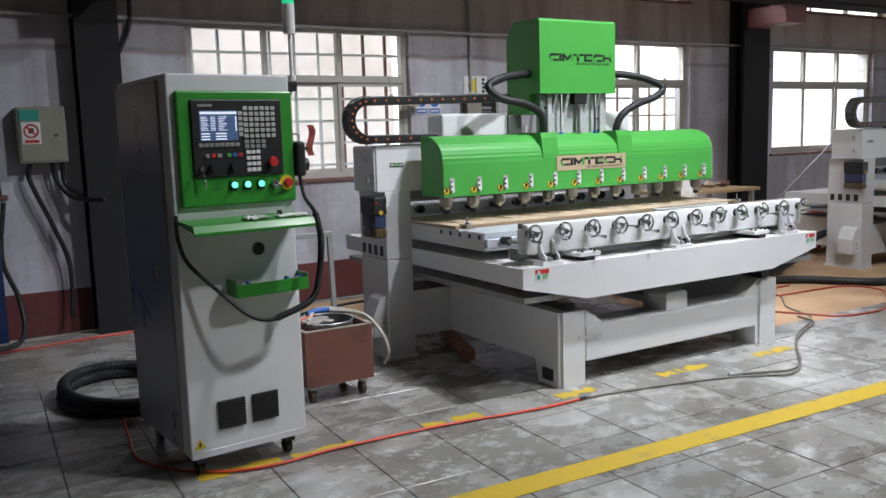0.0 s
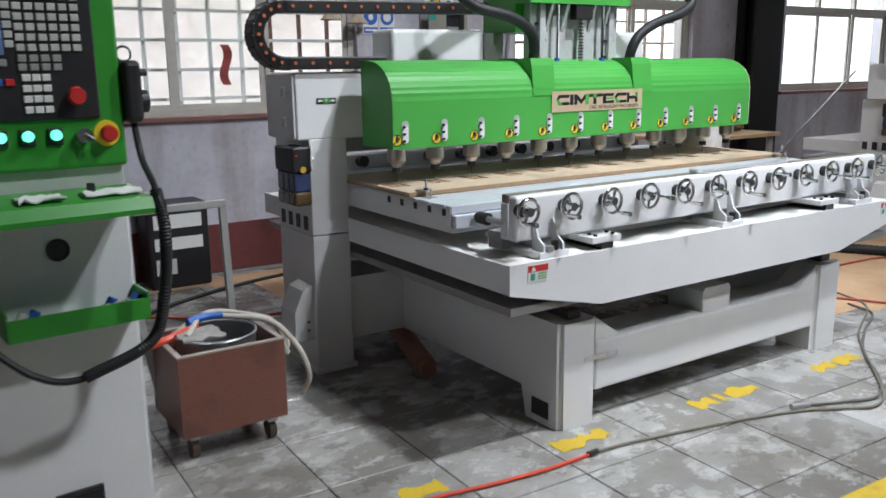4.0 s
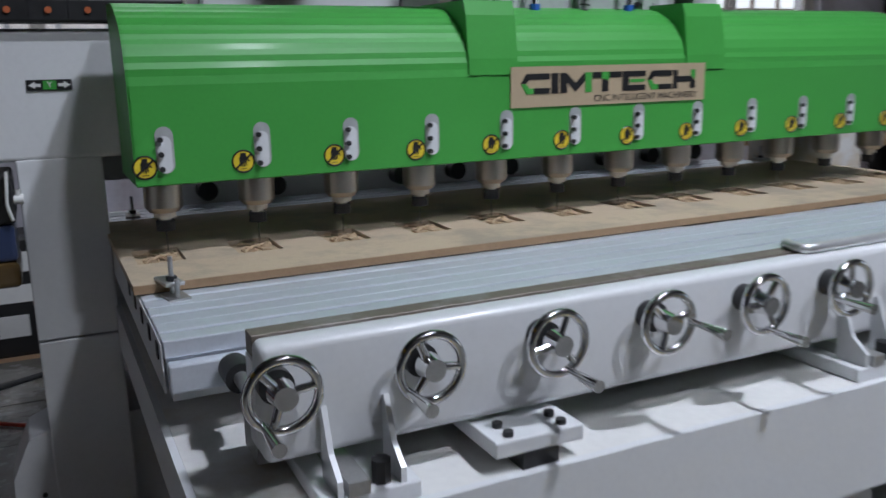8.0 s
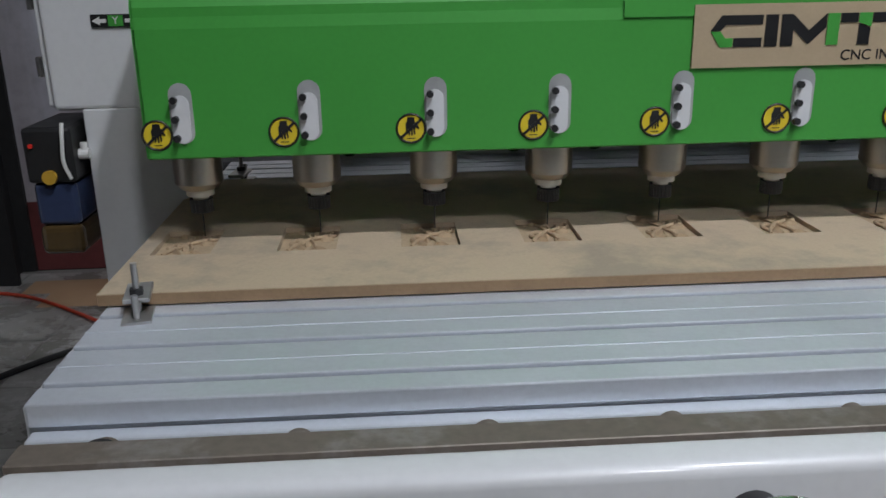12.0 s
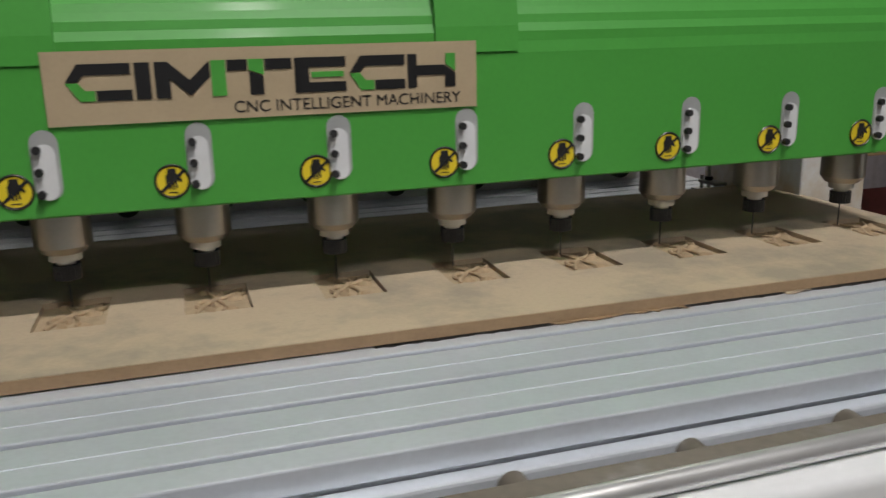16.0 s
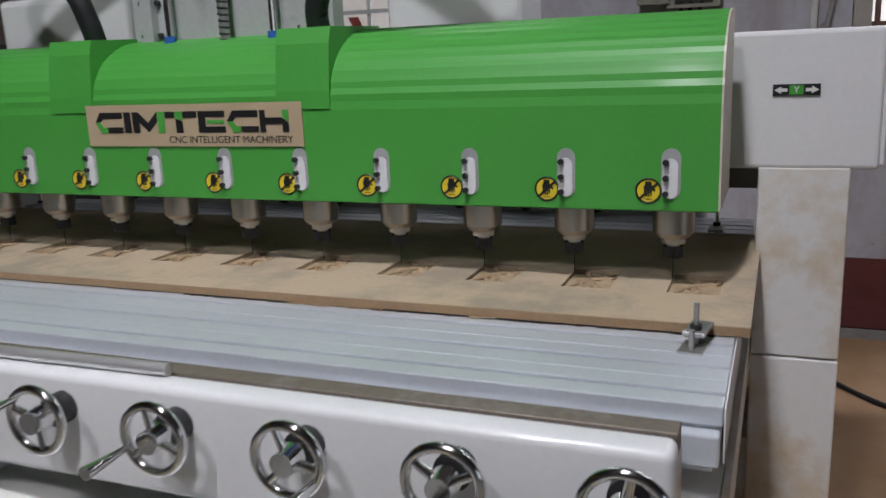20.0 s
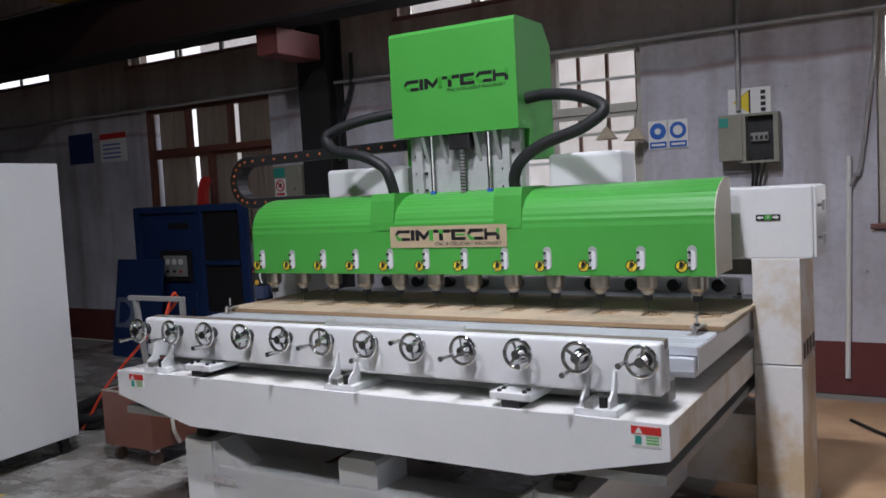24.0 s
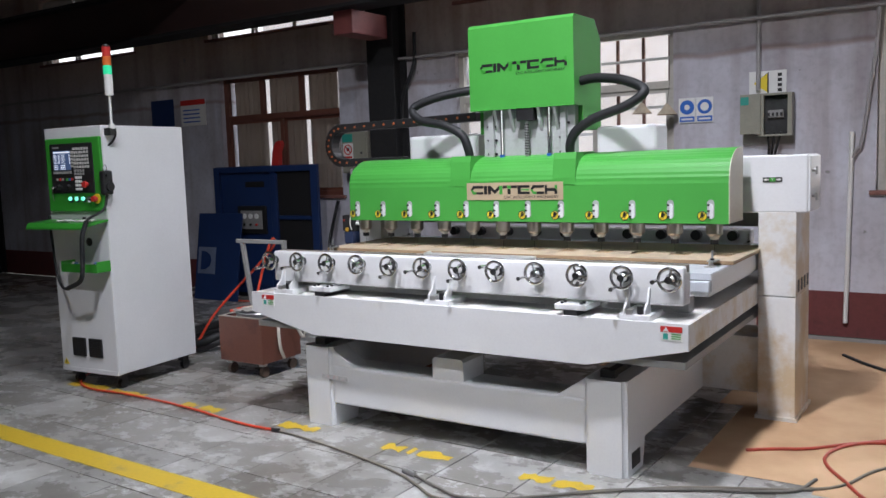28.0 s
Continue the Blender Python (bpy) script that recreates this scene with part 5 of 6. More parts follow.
# brown box cart
cart = thing("box_cart", "worn reddish-brown box cart on castors with a steel push handle", "cart")
CART_BEFORE = set(bpy.data.objects)
KX0, KX1, KY0, KY1 = -2.12, -1.72, -0.13, 0.24
for nm, a in (("front_panel", (KX0, KX1, KY0, KY0 + 0.015, 0.10, 0.405)), ("rear_panel", (KX0, KX1, KY1 - 0.015, KY1, 0.10, 0.405)), ("side_panel", (KX0, KX0 + 0.015, KY0 + 0.015, KY1 - 0.015, 0.10, 0.405)), ("side_panel", (KX1 - 0.015, KX1, KY0 + 0.015, KY1 - 0.015, 0.10, 0.405)), ("cart_floor", (KX0 + 0.015, KX1 - 0.015, KY0 + 0.015, KY1 - 0.015, 0.10, 0.12))):
    part(nm, box(B(), *a), BROWN, cart)
rim = B()
for a in ((KX0 - 0.002, KX1 + 0.002, KY0 - 0.002, KY0 + 0.018), (KX0 - 0.002, KX1 + 0.002, KY1 - 0.018, KY1 + 0.002), (KX0 - 0.002, KX0 + 0.018, KY0 + 0.018, KY1 - 0.018), (KX1 - 0.018, KX1 + 0.002, KY0 + 0.018, KY1 - 0.018)):
    box(rim, a[0], a[1], a[2], a[3], 0.405, 0.411)
part("rim", rim, mat("worn_rim", (0.42, 0.36, 0.31), 0.6, var=0.2, scale=20), cart, "pale worn top rim")
for x in (KX0 + 0.05, KX1 - 0.05):
    for y in (KY0 + 0.05, KY1 - 0.05):
        fk = part("castor", box(B(), x - 0.02, x + 0.02, y - 0.02, y + 0.02, 0.075, 0.10), STEEL, cart, "steel swivel castor")
        part("castor_wheel", cyl(B(), (x - 0.013, y + 0.01, 0.036), (x + 0.013, y + 0.01, 0.036), 0.036, seg=20), mat("brown_tyre", (0.12, 0.08, 0.06), 0.6, var=0.2, scale=20), fk)
hd = B()
box(hd, -2.265, -1.79, 0.205, 0.233, 0.872, 0.90, 0.003)
part("handle_bar", hd, GREY, cart)
for x, lean in ((-2.10, -0.11), (-1.785, -0.02)):
    hp = B()
    for q in ((x - 0.013, 0.11), (x + lean - 0.013, 0.872)):
        hp.verts.new((q[0], 0.206, q[1])), hp.verts.new((q[0] + 0.026, 0.206, q[1])), hp.verts.new((q[0] + 0.026, 0.232, q[1])), hp.verts.new((q[0], 0.232, q[1]))
    hv = list(hp.verts)
    hp.faces.new(hv[3::-1])
    hp.faces.new(hv[4:])
    for k in range(4):
        hp.faces.new((hv[k], hv[(k + 1) % 4], hv[4 + (k + 1) % 4], hv[4 + k]))
    part("handle_post", hp, GREY, cart)
bowl = thing("tin_bowl", "galvanised tin bowl standing in the cart", "bowl")
bw = B()
torus(bw, (-1.92, 0.05, 0.425), (0, 0, 1), 0.15, 0.006, 36, 6)
cyl(bw, (-1.92, 0.05, 0.12), (-1.92, 0.05, 0.425), 0.14, 0.15, 36, False)
part("bowl_wall", bw, GALV, bowl, "", True)
part("bowl_floor", cyl(B(), (-1.92, 0.05, 0.30), (-1.92, 0.05, 0.31), 0.145, seg=36), DARKSTEEL, bowl)
for pts, m, nm, lab, r in (([(-2.06, 0.10, 0.42), (-1.95, 0.17, 0.455), (-1.82, 0.12, 0.45), (-1.70, 0.02, 0.43), (-1.63, -0.06, 0.33), (-1.60, -0.08, 0.22), (-1.61, -0.04, 0.14)], CREAM, "cream_hose", "cream plastic hose hanging over the cart", 0.011),
                    ([(-2.04, 0.02, 0.435), (-1.90, 0.20, 0.46), (-1.75, 0.14, 0.44), (-1.66, 0.10, 0.40), (-1.60, 0.14, 0.25), (-1.585, 0.16, 0.32)], CREAM, "cream_hose", "cream plastic hose looping beside the column", 0.011),
                    ([(-2.20, 0.06, 0.40), (-2.10, 0.06, 0.425), (-2.02, 0.09, 0.435), (-1.97, 0.11, 0.44)], REDHOSE, "red_hose_end", "red hose end lying on the cart rim", 0.014),
                    ([(-2.0, 0.13, 0.455), (-1.93, 0.15, 0.46), (-1.86, 0.14, 0.46)], BLUE, "blue_connector", "blue hose connector on the bowl", 0.015)):
    solid(nm, hose(B(), pts, r, 6, 8), m, lab, "hose", soft=True)
rg = B()
bmesh.ops.create_grid(rg, x_segments=10, y_segments=10, size=0.5)
for v in rg.verts:
    v.co = Vector((-1.99 + v.co.x * 0.16, 0.03 + v.co.y * 0.15, 0.436 + 0.016 * noise.noise(Vector((v.co.x * 4, v.co.y * 4, 2)))))
r = bmesh.ops.extrude_face_region(rg, geom=list(rg.faces))
for v in r["geom"]:
    if isinstance(v, bmesh.types.BMVert):
        v.co.z -= 0.006
solid("rag", rg, mat("grey_rag", (0.36, 0.34, 0.31), 0.9, var=0.15, scale=20), "crumpled grey rag over the tin bowl", "rag", soft=True)

for o in set(bpy.data.objects) - CART_BEFORE:
    if o.parent is None:
        o.location.x -= 0.065
        o.location.y -= 0.167
cart.location = (-0.065, -0.167, 0.0)

# hoses and cables on the floor
coil = []
for k in range(34):
    a = radians(-40 + k * 24)
    rr = 0.34 + 0.02 * math.sin(k * 0.9)
    coil.append((-2.98 + rr * math.cos(a) * 0.9, 0.52 + rr * 1.35 * math.sin(a), 0.035 + 0.045 * (k // 15)))
solid("hose_coil", hose(B(), coil, 0.032, 4, 12, 0.05), RUBBER, "coil of thick black corrugated hose on the floor", "hose", soft=True)
solid("air_hose", hose(B(), [(-2.90, 0.457, 0.01), (-3.05, 0.15, 0.01), (-3.10, -0.25, 0.01), (-3.12, -0.55, 0.01), (-3.02, -0.78, 0.01), (-2.84, -0.94, 0.01), (-2.64, -0.995, 0.01), (-2.36, -0.975, 0.01), (-2.12, -0.975, 0.01), (-1.88, -0.985, 0.01), (-1.62, -1.01, 0.01), (-1.36, -1.052, 0.01), (-1.14, -1.075, 0.01), (-0.945, -1.076, 0.01)], 0.0068, 8, 8), REDHOSE, "red air hose snaking over the tiles", "hose", soft=True)
solid("hose_coupling", cyl(B(), (-0.95, -1.076, 0.012), (-0.905, -1.072, 0.012), 0.011, seg=12), BLACK, "black coupling at the red hose end", "coupling", soft=True)
solid("air_hose", hose(B(), [(-4.6, 1.95, 0.01), (-3.356, 2.13, 0.01), (-2.908, 2.2, 0.01), (-2.46, 2.18, 0.01), (-1.9, 1.75, 0.01), (-1.4, 1.35, 0.01), (-1.0, 1.3, 0.01)], 0.008, 8, 8), REDHOSE, "red air hose along the wall foot", "hose", soft=True)
solid("air_hose", hose(B(), [(-2.20, 0.06, 0.40), (-2.225, 0.14, 0.55), (-2.225, 0.24, 0.78), (-2.20, 0.28, 0.884), (-2.22, 0.31, 0.83), (-2.34, 0.28, 0.70), (-2.52, 0.22, 0.52), (-2.72, 0.14, 0.30), (-2.84, 0.08, 0.10), (-2.90, 0.06, 0.012)], 0.010, 8, 8), REDHOSE, "red air hose slung over the cart handle", "hose", soft=True)
GREYCABLE = mat("grey_cable", (0.16, 0.15, 0.13), 0.5, var=0.15, scale=20)
solid("floor_cable", hose(B(), [(-0.90, -1.072, 0.008), (-0.70, -1.095, 0.008), (-0.25, -1.19, 0.008), (0.046, -1.28, 0.008), (0.20, -1.36, 0.008), (0.33, -1.42, 0.008), (0.50, -1.36, 0.008), (0.79, -1.135, 0.008), (1.174, -0.85, 0.008), (1.58, -0.66, 0.008), (1.76, -0.52, 0.008), (1.9, -0.22, 0.008), (2.3, 0.2, 0.008), (2.45, 0.9, 0.008)], 0.0062, 8, 8), mat("olive_hose", (0.20, 0.18, 0.14), 0.5, var=0.15, scale=20), "thin olive-grey hose curling over the floor", "hose", soft=True)
solid("hose_coupling", cyl(B(), (0.03, -1.236, 0.012), (0.11, -1.262, 0.012), 0.013, seg=12), STEEL, "steel coupling at a hose end on the tiles", "coupling", soft=True)
solid("floor_cable", hose(B(), [(0.11, -1.262, 0.01), (0.28, -1.33, 0.01), (0.42, -1.37, 0.01), (0.62, -1.28, 0.01), (0.93, -1.02, 0.01), (1.25, -0.84, 0.01), (1.58, -0.69, 0.01), (1.66, -0.5, 0.01)], 0.007, 8, 8), GREYCABLE, "dark grey hose over the tiles", "hose", soft=True)
solid("air_hose", hose(B(), [(1.316, -0.265, 0.01), (1.45, -0.18, 0.01), (1.57, -0.115, 0.01), (1.87, 0.12, 0.01), (2.37, 0.09, 0.01), (3.0, 0.03, 0.01), (3.1, -0.25, 0.01), (2.84, -0.47, 0.01), (2.4, -0.72, 0.01), (1.95, -0.70, 0.01), (1.76, -0.46, 0.01), (1.65, -0.21, 0.01), (1.75, 0.05, 0.01), (2.1, 0.28, 0.01), (2.7, 0.35, 0.01)], 0.008, 8, 8), mat("dark_red_hose", (0.42, 0.06, 0.035), 0.4, var=0.1, scale=20), "dark red air hose looping over the dusty floor", "hose", soft=True)
for k, pts in enumerate(([(2.62, 0.82, 0.04), (2.9, 0.75, 0.04), (3.4, 0.78, 0.15), (3.75, 0.85, 0.30), (4.0, 0.9, 0.33)], [(2.65, 0.95, 0.04), (2.9, 0.88, 0.04), (3.3, 0.9, 0.10), (3.7, 0.95, 0.27), (4.0, 0.95, 0.30)], [(2.66, 0.5, 0.04), (2.9, 0.35, 0.04), (3.3, -0.15, 0.04), (4.2, -0.3, 0.04), (6.0, -0.2, 0.04)])):
    solid("duct_hose", hose(B(), pts, 0.036, 8, 12, 0.05), RUBBER, "thick black corrugated hose on the floor", "hose", group="black duct hoses", soft=True)
solid("floor_cable", hose(B(), [(1.45, 1.9, 0.012), (1.7, 1.6, 0.012), (2.2, 1.2, 0.012), (3.2, 1.05, 0.012)], 0.010, 8, 8), RUBBER, "black cable along the dusty floor", "cable", soft=True)
solid("floor_cable", hose(B(), [(-2.3, 1.2, 0.012), (-2.0, 1.55, 0.012), (-1.5, 1.9, 0.012), (-0.8, 2.15, 0.012), (0.2, 2.2, 0.012)], 0.012, 8, 8), RUBBER, "black cable on the floor by the wall", "cable", soft=True)
solid("roller", cyl(cyl(B(), (-0.80, 0.55, 0.055), (-1.0, -0.05, 0.055), 0.05, seg=22), (-1.0, -0.05, 0.055), (-1.015, -0.10, 0.055), 0.035, seg=18), LOG, "reddish wooden roller lying under the machine", "roller", soft=True)
cs2 = thing("black_case", "black case with white panels standing by the wall", "case")
part("case_body", box(B(), -1.62, -1.22, 2.26, 2.52, 0.0, 0.56, 0.02), BLACK, cs2)
part("pale_panel", box(B(), -1.58, -1.27, 2.254, 2.26, 0.40, 0.49), LABEL, cs2)
part("pale_panel", box(B(), -1.58, -1.27, 2.254, 2.26, 0.26, 0.34), LABEL, cs2)
part("pale_panel", box(B(), -1.58, -1.45, 2.254, 2.26, 0.10, 0.20), LABEL, cs2)

# tools on the machine
solid("steel_bar", hose(B(), [(0.505, -0.80, 0.955), (0.25, -0.805, 0.955), (-0.07, -0.81, 0.955), (-0.094, -0.804, 0.955), (-0.10, -0.785, 0.955), (-0.098, -0.762, 0.957)], 0.0095, 4, 10), mat("bright_steel_bar", (0.74, 0.74, 0.73), 0.32, 0.7, var=0.06, scale=14), "bright bent steel bar lying on the white rail", "bar", soft=True)


def clamp(x, y, rot):
    c = thing("hold_down_clamp", "small steel step clamp with a threaded stud", "clamp", group="board clamps")
    part("stud", cyl(B(), (0, 0, 0), (0, 0, 0.075), 0.0045, seg=10), STEEL, c)
    part("clamp_plate", box(B(), -0.018, 0.018, -0.02, 0.05, 0.022, 0.029, 0.001, 1), STEEL, c)
    part("nut", cyl(B(), (0, 0, 0.029), (0, 0, 0.038), 0.010, seg=6), DARKSTEEL, c)
    part("base_washer", box(B(), -0.02, 0.02, -0.045, 0.015, 0.0, 0.004), STEEL, c)
    part("short_stud", cyl(B(), (0.0, -0.03, 0.004), (0.0, -0.03, 0.038), 0.0045, seg=10), STEEL, c)
    c.matrix_basis = pose(x, y, TZ, 0, 0, rot)
    return c


for x, y, rt in ((-1.135, -0.29, 10), (1.175, -0.32, -8), (-1.12, 0.50, 175), (1.15, 0.50, 180)):
    clamp(x, y, rt)

WALL_BEFORE = set(bpy.data.objects)
# ---- things on the wall ----
eb = thing("breaker_box", "grey wall breaker box with its door half open", "electrical box")
part("box_back", box(B(), 0.60, 0.97, 2.372, 2.388, 1.48, 1.86), GREY, eb)
# dark plate carries the shade inside the open box in its colour
part("box_body", box(B(), 0.76, 0.968, 2.33, 2.372, 1.545, 1.855, 0.004), DARKSTEEL, eb)
fr = B()
for a in ((0.74, 0.775, 1.54, 1.86), (0.945, 0.975, 1.54, 1.86), (0.775, 0.945, 1.54, 1.555), (0.775, 0.945, 1.845, 1.86)):
    box(fr, a[0], a[1], 2.272, 2.372, a[2], a[3])
part("box_frame", fr, GREYBOX, eb)
part("breakers", box(B(), 0.80, 0.91, 2.30, 2.33, 1.68, 1.735), GREY, eb)
for k in range(4):
    part("breaker_switch", box(B(), 0.80 + k * 0.03, 0.815 + k * 0.03, 2.29, 2.30, 1.69, 1.715), BLACK, eb)
dr = part("box_door", box(B(), 0.605, 0.755, 2.26, 2.275, 1.56, 1.86, 0.003), GREYBOX, eb)
part("door_label", box(B(), 0.61, 0.67, 2.257, 2.26, 1.78, 1.84), TEAL, dr)
sg = thing("hazard_sign", "white wall sign with a yellow electric-hazard triangle", "sign")
part("sign_board", box(B(), 0.667, 0.937, 2.378, 2.388, 1.845, 2.03), LABEL, sg)
part("triangle", prism(B(), [(0.70, 1.94), (0.80, 2.01), (0.80, 1.87)], "y", 2.375, 2.378), YELLOW, sg)
part("triangle_border", prism(B(), [(0.69, 1.94), (0.81, 2.02), (0.81, 1.86), (0.80, 1.87), (0.80, 2.01), (0.705, 1.94), (0.80, 1.87), (0.81, 1.86)][:5], "y", 2.376, 2.3775), INK, sg)
for k in range(4):
    part("sign_character", box(B(), 0.875, 0.905, 2.375, 2.378, 1.87 + k * 0.038, 1.895 + k * 0.038), INK, sg)
eb.location = (0.035, 0.0, -0.03)
sg.location = (0.014, 0.0, -0.026)
for k, x in enumerate((0.135, 0.275)):
    ms = thing("safety_sign", "square white sign with a round blue safety symbol", "sign", group="blue safety signs")
    part("sign_board", box(B(), x, x + 0.134, 2.38, 2.388, 1.645, 1.842), LABEL, ms)
    part("blue_disc", cyl(B(), (x + 0.067, 2.38, 1.768), (x + 0.067, 2.377, 1.768), 0.057, seg=28), BLUE, ms)
    part("symbol", cyl(B(), (x + 0.067, 2.377, 1.768), (x + 0.067, 2.375, 1.768), 0.022 + 0.012 * k, seg=12), LABEL, ms)
    part("caption_bar", box(B(), x + 0.008, x + 0.126, 2.377, 2.38, 1.653, 1.695), BLUE, ms)
    part("caption_marks", box(B(), x + 0.02, x + 0.114, 2.375, 2.377, 1.667, 1.681), LABEL, ms)
solid("wall_pipe", cyl(B(), (0.75, 2.365, 1.86), (0.757, 2.365, 3.6), 0.017, seg=14), CONDUIT, "upright conduit above the breaker box", "pipe", kind="structure", soft=True)
solid("wall_pipe", cyl(B(), (1.405, 2.365, 1.52), (1.378, 2.365, 0.11), 0.017, seg=14), LABEL, "white upright conduit low on the wall", "pipe", kind="structure", soft=True)
solid("wall_pipe", hose(B(), [(1.41, 2.36, 1.33), (1.44, 2.36, 1.40), (1.47, 2.36, 1.46), (1.55, 2.36, 2.1), (1.565, 2.36, 2.4)], 0.013, 6, 8), CONDUIT, "slanting conduit to the window corner", "pipe", kind="structure", soft=True)
for k in range(3):
    solid("box_cable", hose(B(), [(0.83 + k * 0.05, 2.30, 1.54), (0.84 + k * 0.03, 2.32, 1.44), (0.83 + k * 0.02, 2.34, 1.30), (0.84, 2.35, 0.9)], 0.009, 6, 8), BLACK, "black cable hanging below the breaker box", "cable", group="breaker box cables", soft=True)
DIST_BEFORE = set(bpy.data.objects)
lb2 = thing("distribution_box", "grey-green wall distribution box with a sign", "electrical box")
part("box_body", box(B(), -3.12, -2.79, 2.24, 2.388, 1.28, 1.69, 0.006), GREYBOX, lb2)
part("box_door", box(B(), -3.105, -2.805, 2.23, 2.24, 1.295, 1.675, 0.004), GREYBOX, lb2)
part("teal_label", box(B(), -3.10, -2.97, 2.227, 2.23, 1.59, 1.67), TEAL, lb2)
part("door_lock", cyl(B(), (-2.86, 2.23, 1.48), (-2.86, 2.222, 1.48), 0.012, seg=14), CHROME, lb2)
ns = part("no_fire_sign", box(B(), -3.09, -2.965, 2.226, 2.23, 1.42, 1.578), LABEL, lb2, "white no-naked-flames sign with a red ring")
part("sign_ring", torus(B(), (-3.028, 2.224, 1.515), (0, 1, 0), 0.046, 0.006, 28, 6), RED, ns)
part("sign_slash", prism(B(), [(-3.064, 1.542), (-3.056, 1.55), (-2.992, 1.488), (-3.0, 1.48)], "y", 2.222, 2.226), RED, ns)
part("sign_mark", box(B(), -3.045, -3.012, 2.223, 2.226, 1.50, 1.535), INK, ns)
part("caption_bar", box(B(), -3.075, -2.98, 2.223, 2.226, 1.43, 1.45), RED, ns)
for pts in ([(-3.05, 2.3, 1.28), (-3.06, 2.3, 1.15), (-2.93, 2.3, 0.8), (-2.84, 2.3, 0.5), (-2.85, 2.28, 0.1)], [(-2.90, 2.3, 1.28), (-2.88, 2.3, 1.15), (-2.80, 2.25, 1.03), (-2.70, 2.1, 1.0), (-2.6, 2.0, 1.0)], [(-2.83, 2.3, 1.28), (-2.82, 2.3, 1.12), (-2.72, 2.2, 1.02)], [(-3.25, 2.3, 1.0), (-3.30, 2.2, 0.6), (-3.22, 2.05, 0.3), (-3.25, 1.9, 0.04), (-3.6, 1.7, 0.04)], [(-2.25, 2.34, 2.6), (-2.27, 2.34, 2.3), (-2.40, 2.33, 2.0), (-2.42, 2.33, 1.7)]):
    solid("wall_cable", hose(B(), pts, 0.018, 8, 8), RUBBER, "thick black cable hanging on the wall", "cable", group="wall cables", soft=True)
for o in set(bpy.data.objects) - DIST_BEFORE:
    if o.parent is None:
        o.location.x -= 0.14
        o.location.z += 0.04
for x, z, w, h, m, nm, lab in ((-5.80, 1.92, 0.42, 0.30, LABEL, "notice", "white notice with a red border on the dim wall"), (-6.33, 1.93, 0.40, 0.32, NAVY, "notice", "dark blue notice board on the dim wall")):
    pn = thing(nm, lab, "notice")
    part("notice_sheet", box(B(), x, x + w, 2.38, 2.388, z, z + h), m, pn)
    if m is LABEL:
        part("notice_header", box(B(), x, x + w, 2.377, 2.38, z + h - 0.06, z + h), RED, pn)
        for k in range(4):
            part("notice_line", box(B(), x + 0.04, x + w - 0.1, 2.377, 2.38, z + 0.04 + k * 0.045, z + 0.055 + k * 0.045), BLUE, pn)

for o in set(bpy.data.objects) - WALL_BEFORE:
    if o.parent is None:
        o.location.y += WALLY - 2.39

# blue machine and leaning board at the rear
bmx = thing("blue_machine", "dark blue sheet-metal machine cabinet with a framed black opening", "machine")
MX0, MX1, MY = -4.95, -3.45, 2.22
part("cabinet_shell", prism(B(), [(MX0, MY + 0.04), (MX1, MY + 0.04), (MX1 - 0.27, WALLY - 0.01), (MX0, WALLY - 0.01)], "z", 0.05, 1.425), NAVY, bmx)
part("corner_post", box(B(), MX1 - 0.09, MX1, MY, MY + 0.04, 0.05, 1.42, 0.006), NAVY, bmx)
part("corner_post", box(B(), MX0, MX0 + 0.09, MY, MY + 0.04, 0.05, 1.42, 0.006), NAVY, bmx)
part("centre_post", box(B(), -4.10, -4.02, MY, MY + 0.04, 0.05, 1.36, 0.006), NAVY, bmx)
part("top_rail", box(B(), MX0 + 0.09, MX1 - 0.09, MY, MY + 0.04, 1.36, 1.42, 0.006), NAVY, bmx)
part("bottom_rail", box(B(), -4.02, MX1 - 0.09, MY, MY + 0.04, 0.32, 0.42, 0.006), NAVY, bmx)
part("opening", box(B(), -4.02, MX1 - 0.09, MY + 0.03, MY + 0.038, 0.42, 1.36), BLACK, bmx)
part("inner_shelf", box(B(), -4.0, MX1 - 0.11, MY + 0.004, MY + 0.03, 0.86, 0.90, 0.003), NAVY, bmx)
cp = part("control_plate", box(B(), -4.62, -4.20, MY + 0.016, MY + 0.04, 0.70, 1.00, 0.004), BLACK, bmx)
part("gauge_panel", box(B(), -4.57, -4.25, MY + 0.010, MY + 0.016, 0.75, 0.95, 0.002, 1), GREY, cp)
for k in range(3):
    part("gauge", cyl(B(), (-4.51 + 0.09 * k, MY + 0.010, 0.89), (-4.51 + 0.09 * k, MY + 0.002, 0.89), 0.028, seg=18), LABEL, cp)
    part("switch", cyl(B(), (-4.51 + 0.09 * k, MY + 0.010, 0.80), (-4.51 + 0.09 * k, MY - 0.006, 0.80), 0.013, seg=12), RED if k == 2 else BLACK, cp)
part("name_bar", box(B(), -4.50, -4.22, MY + 0.034, MY + 0.04, 1.20, 1.26, 0.002, 1), BLACK, bmx)
door = part("lower_door", box(B(), -4.80, -4.16, MY + 0.022, MY + 0.04, 0.14, 0.60, 0.006), NAVY, bmx)
part("door_handle", box(B(), -4.21, -4.19, MY + 0.002, MY + 0.022, 0.34, 0.44, 0.003), DARKSTEEL, door)
part("skid", box(B(), MX0 + 0.05, MX1 - 0.30, MY + 0.06, WALLY - 0.02, 0.0, 0.05), BLACK, bmx)
bp = thing("leaning_board", "leaning blue board with a pale rounded emblem", "board")
lean = B()
box(lean, -0.33, 0.33, -0.01, 0.01, 0.0, 0.94, 0.003)
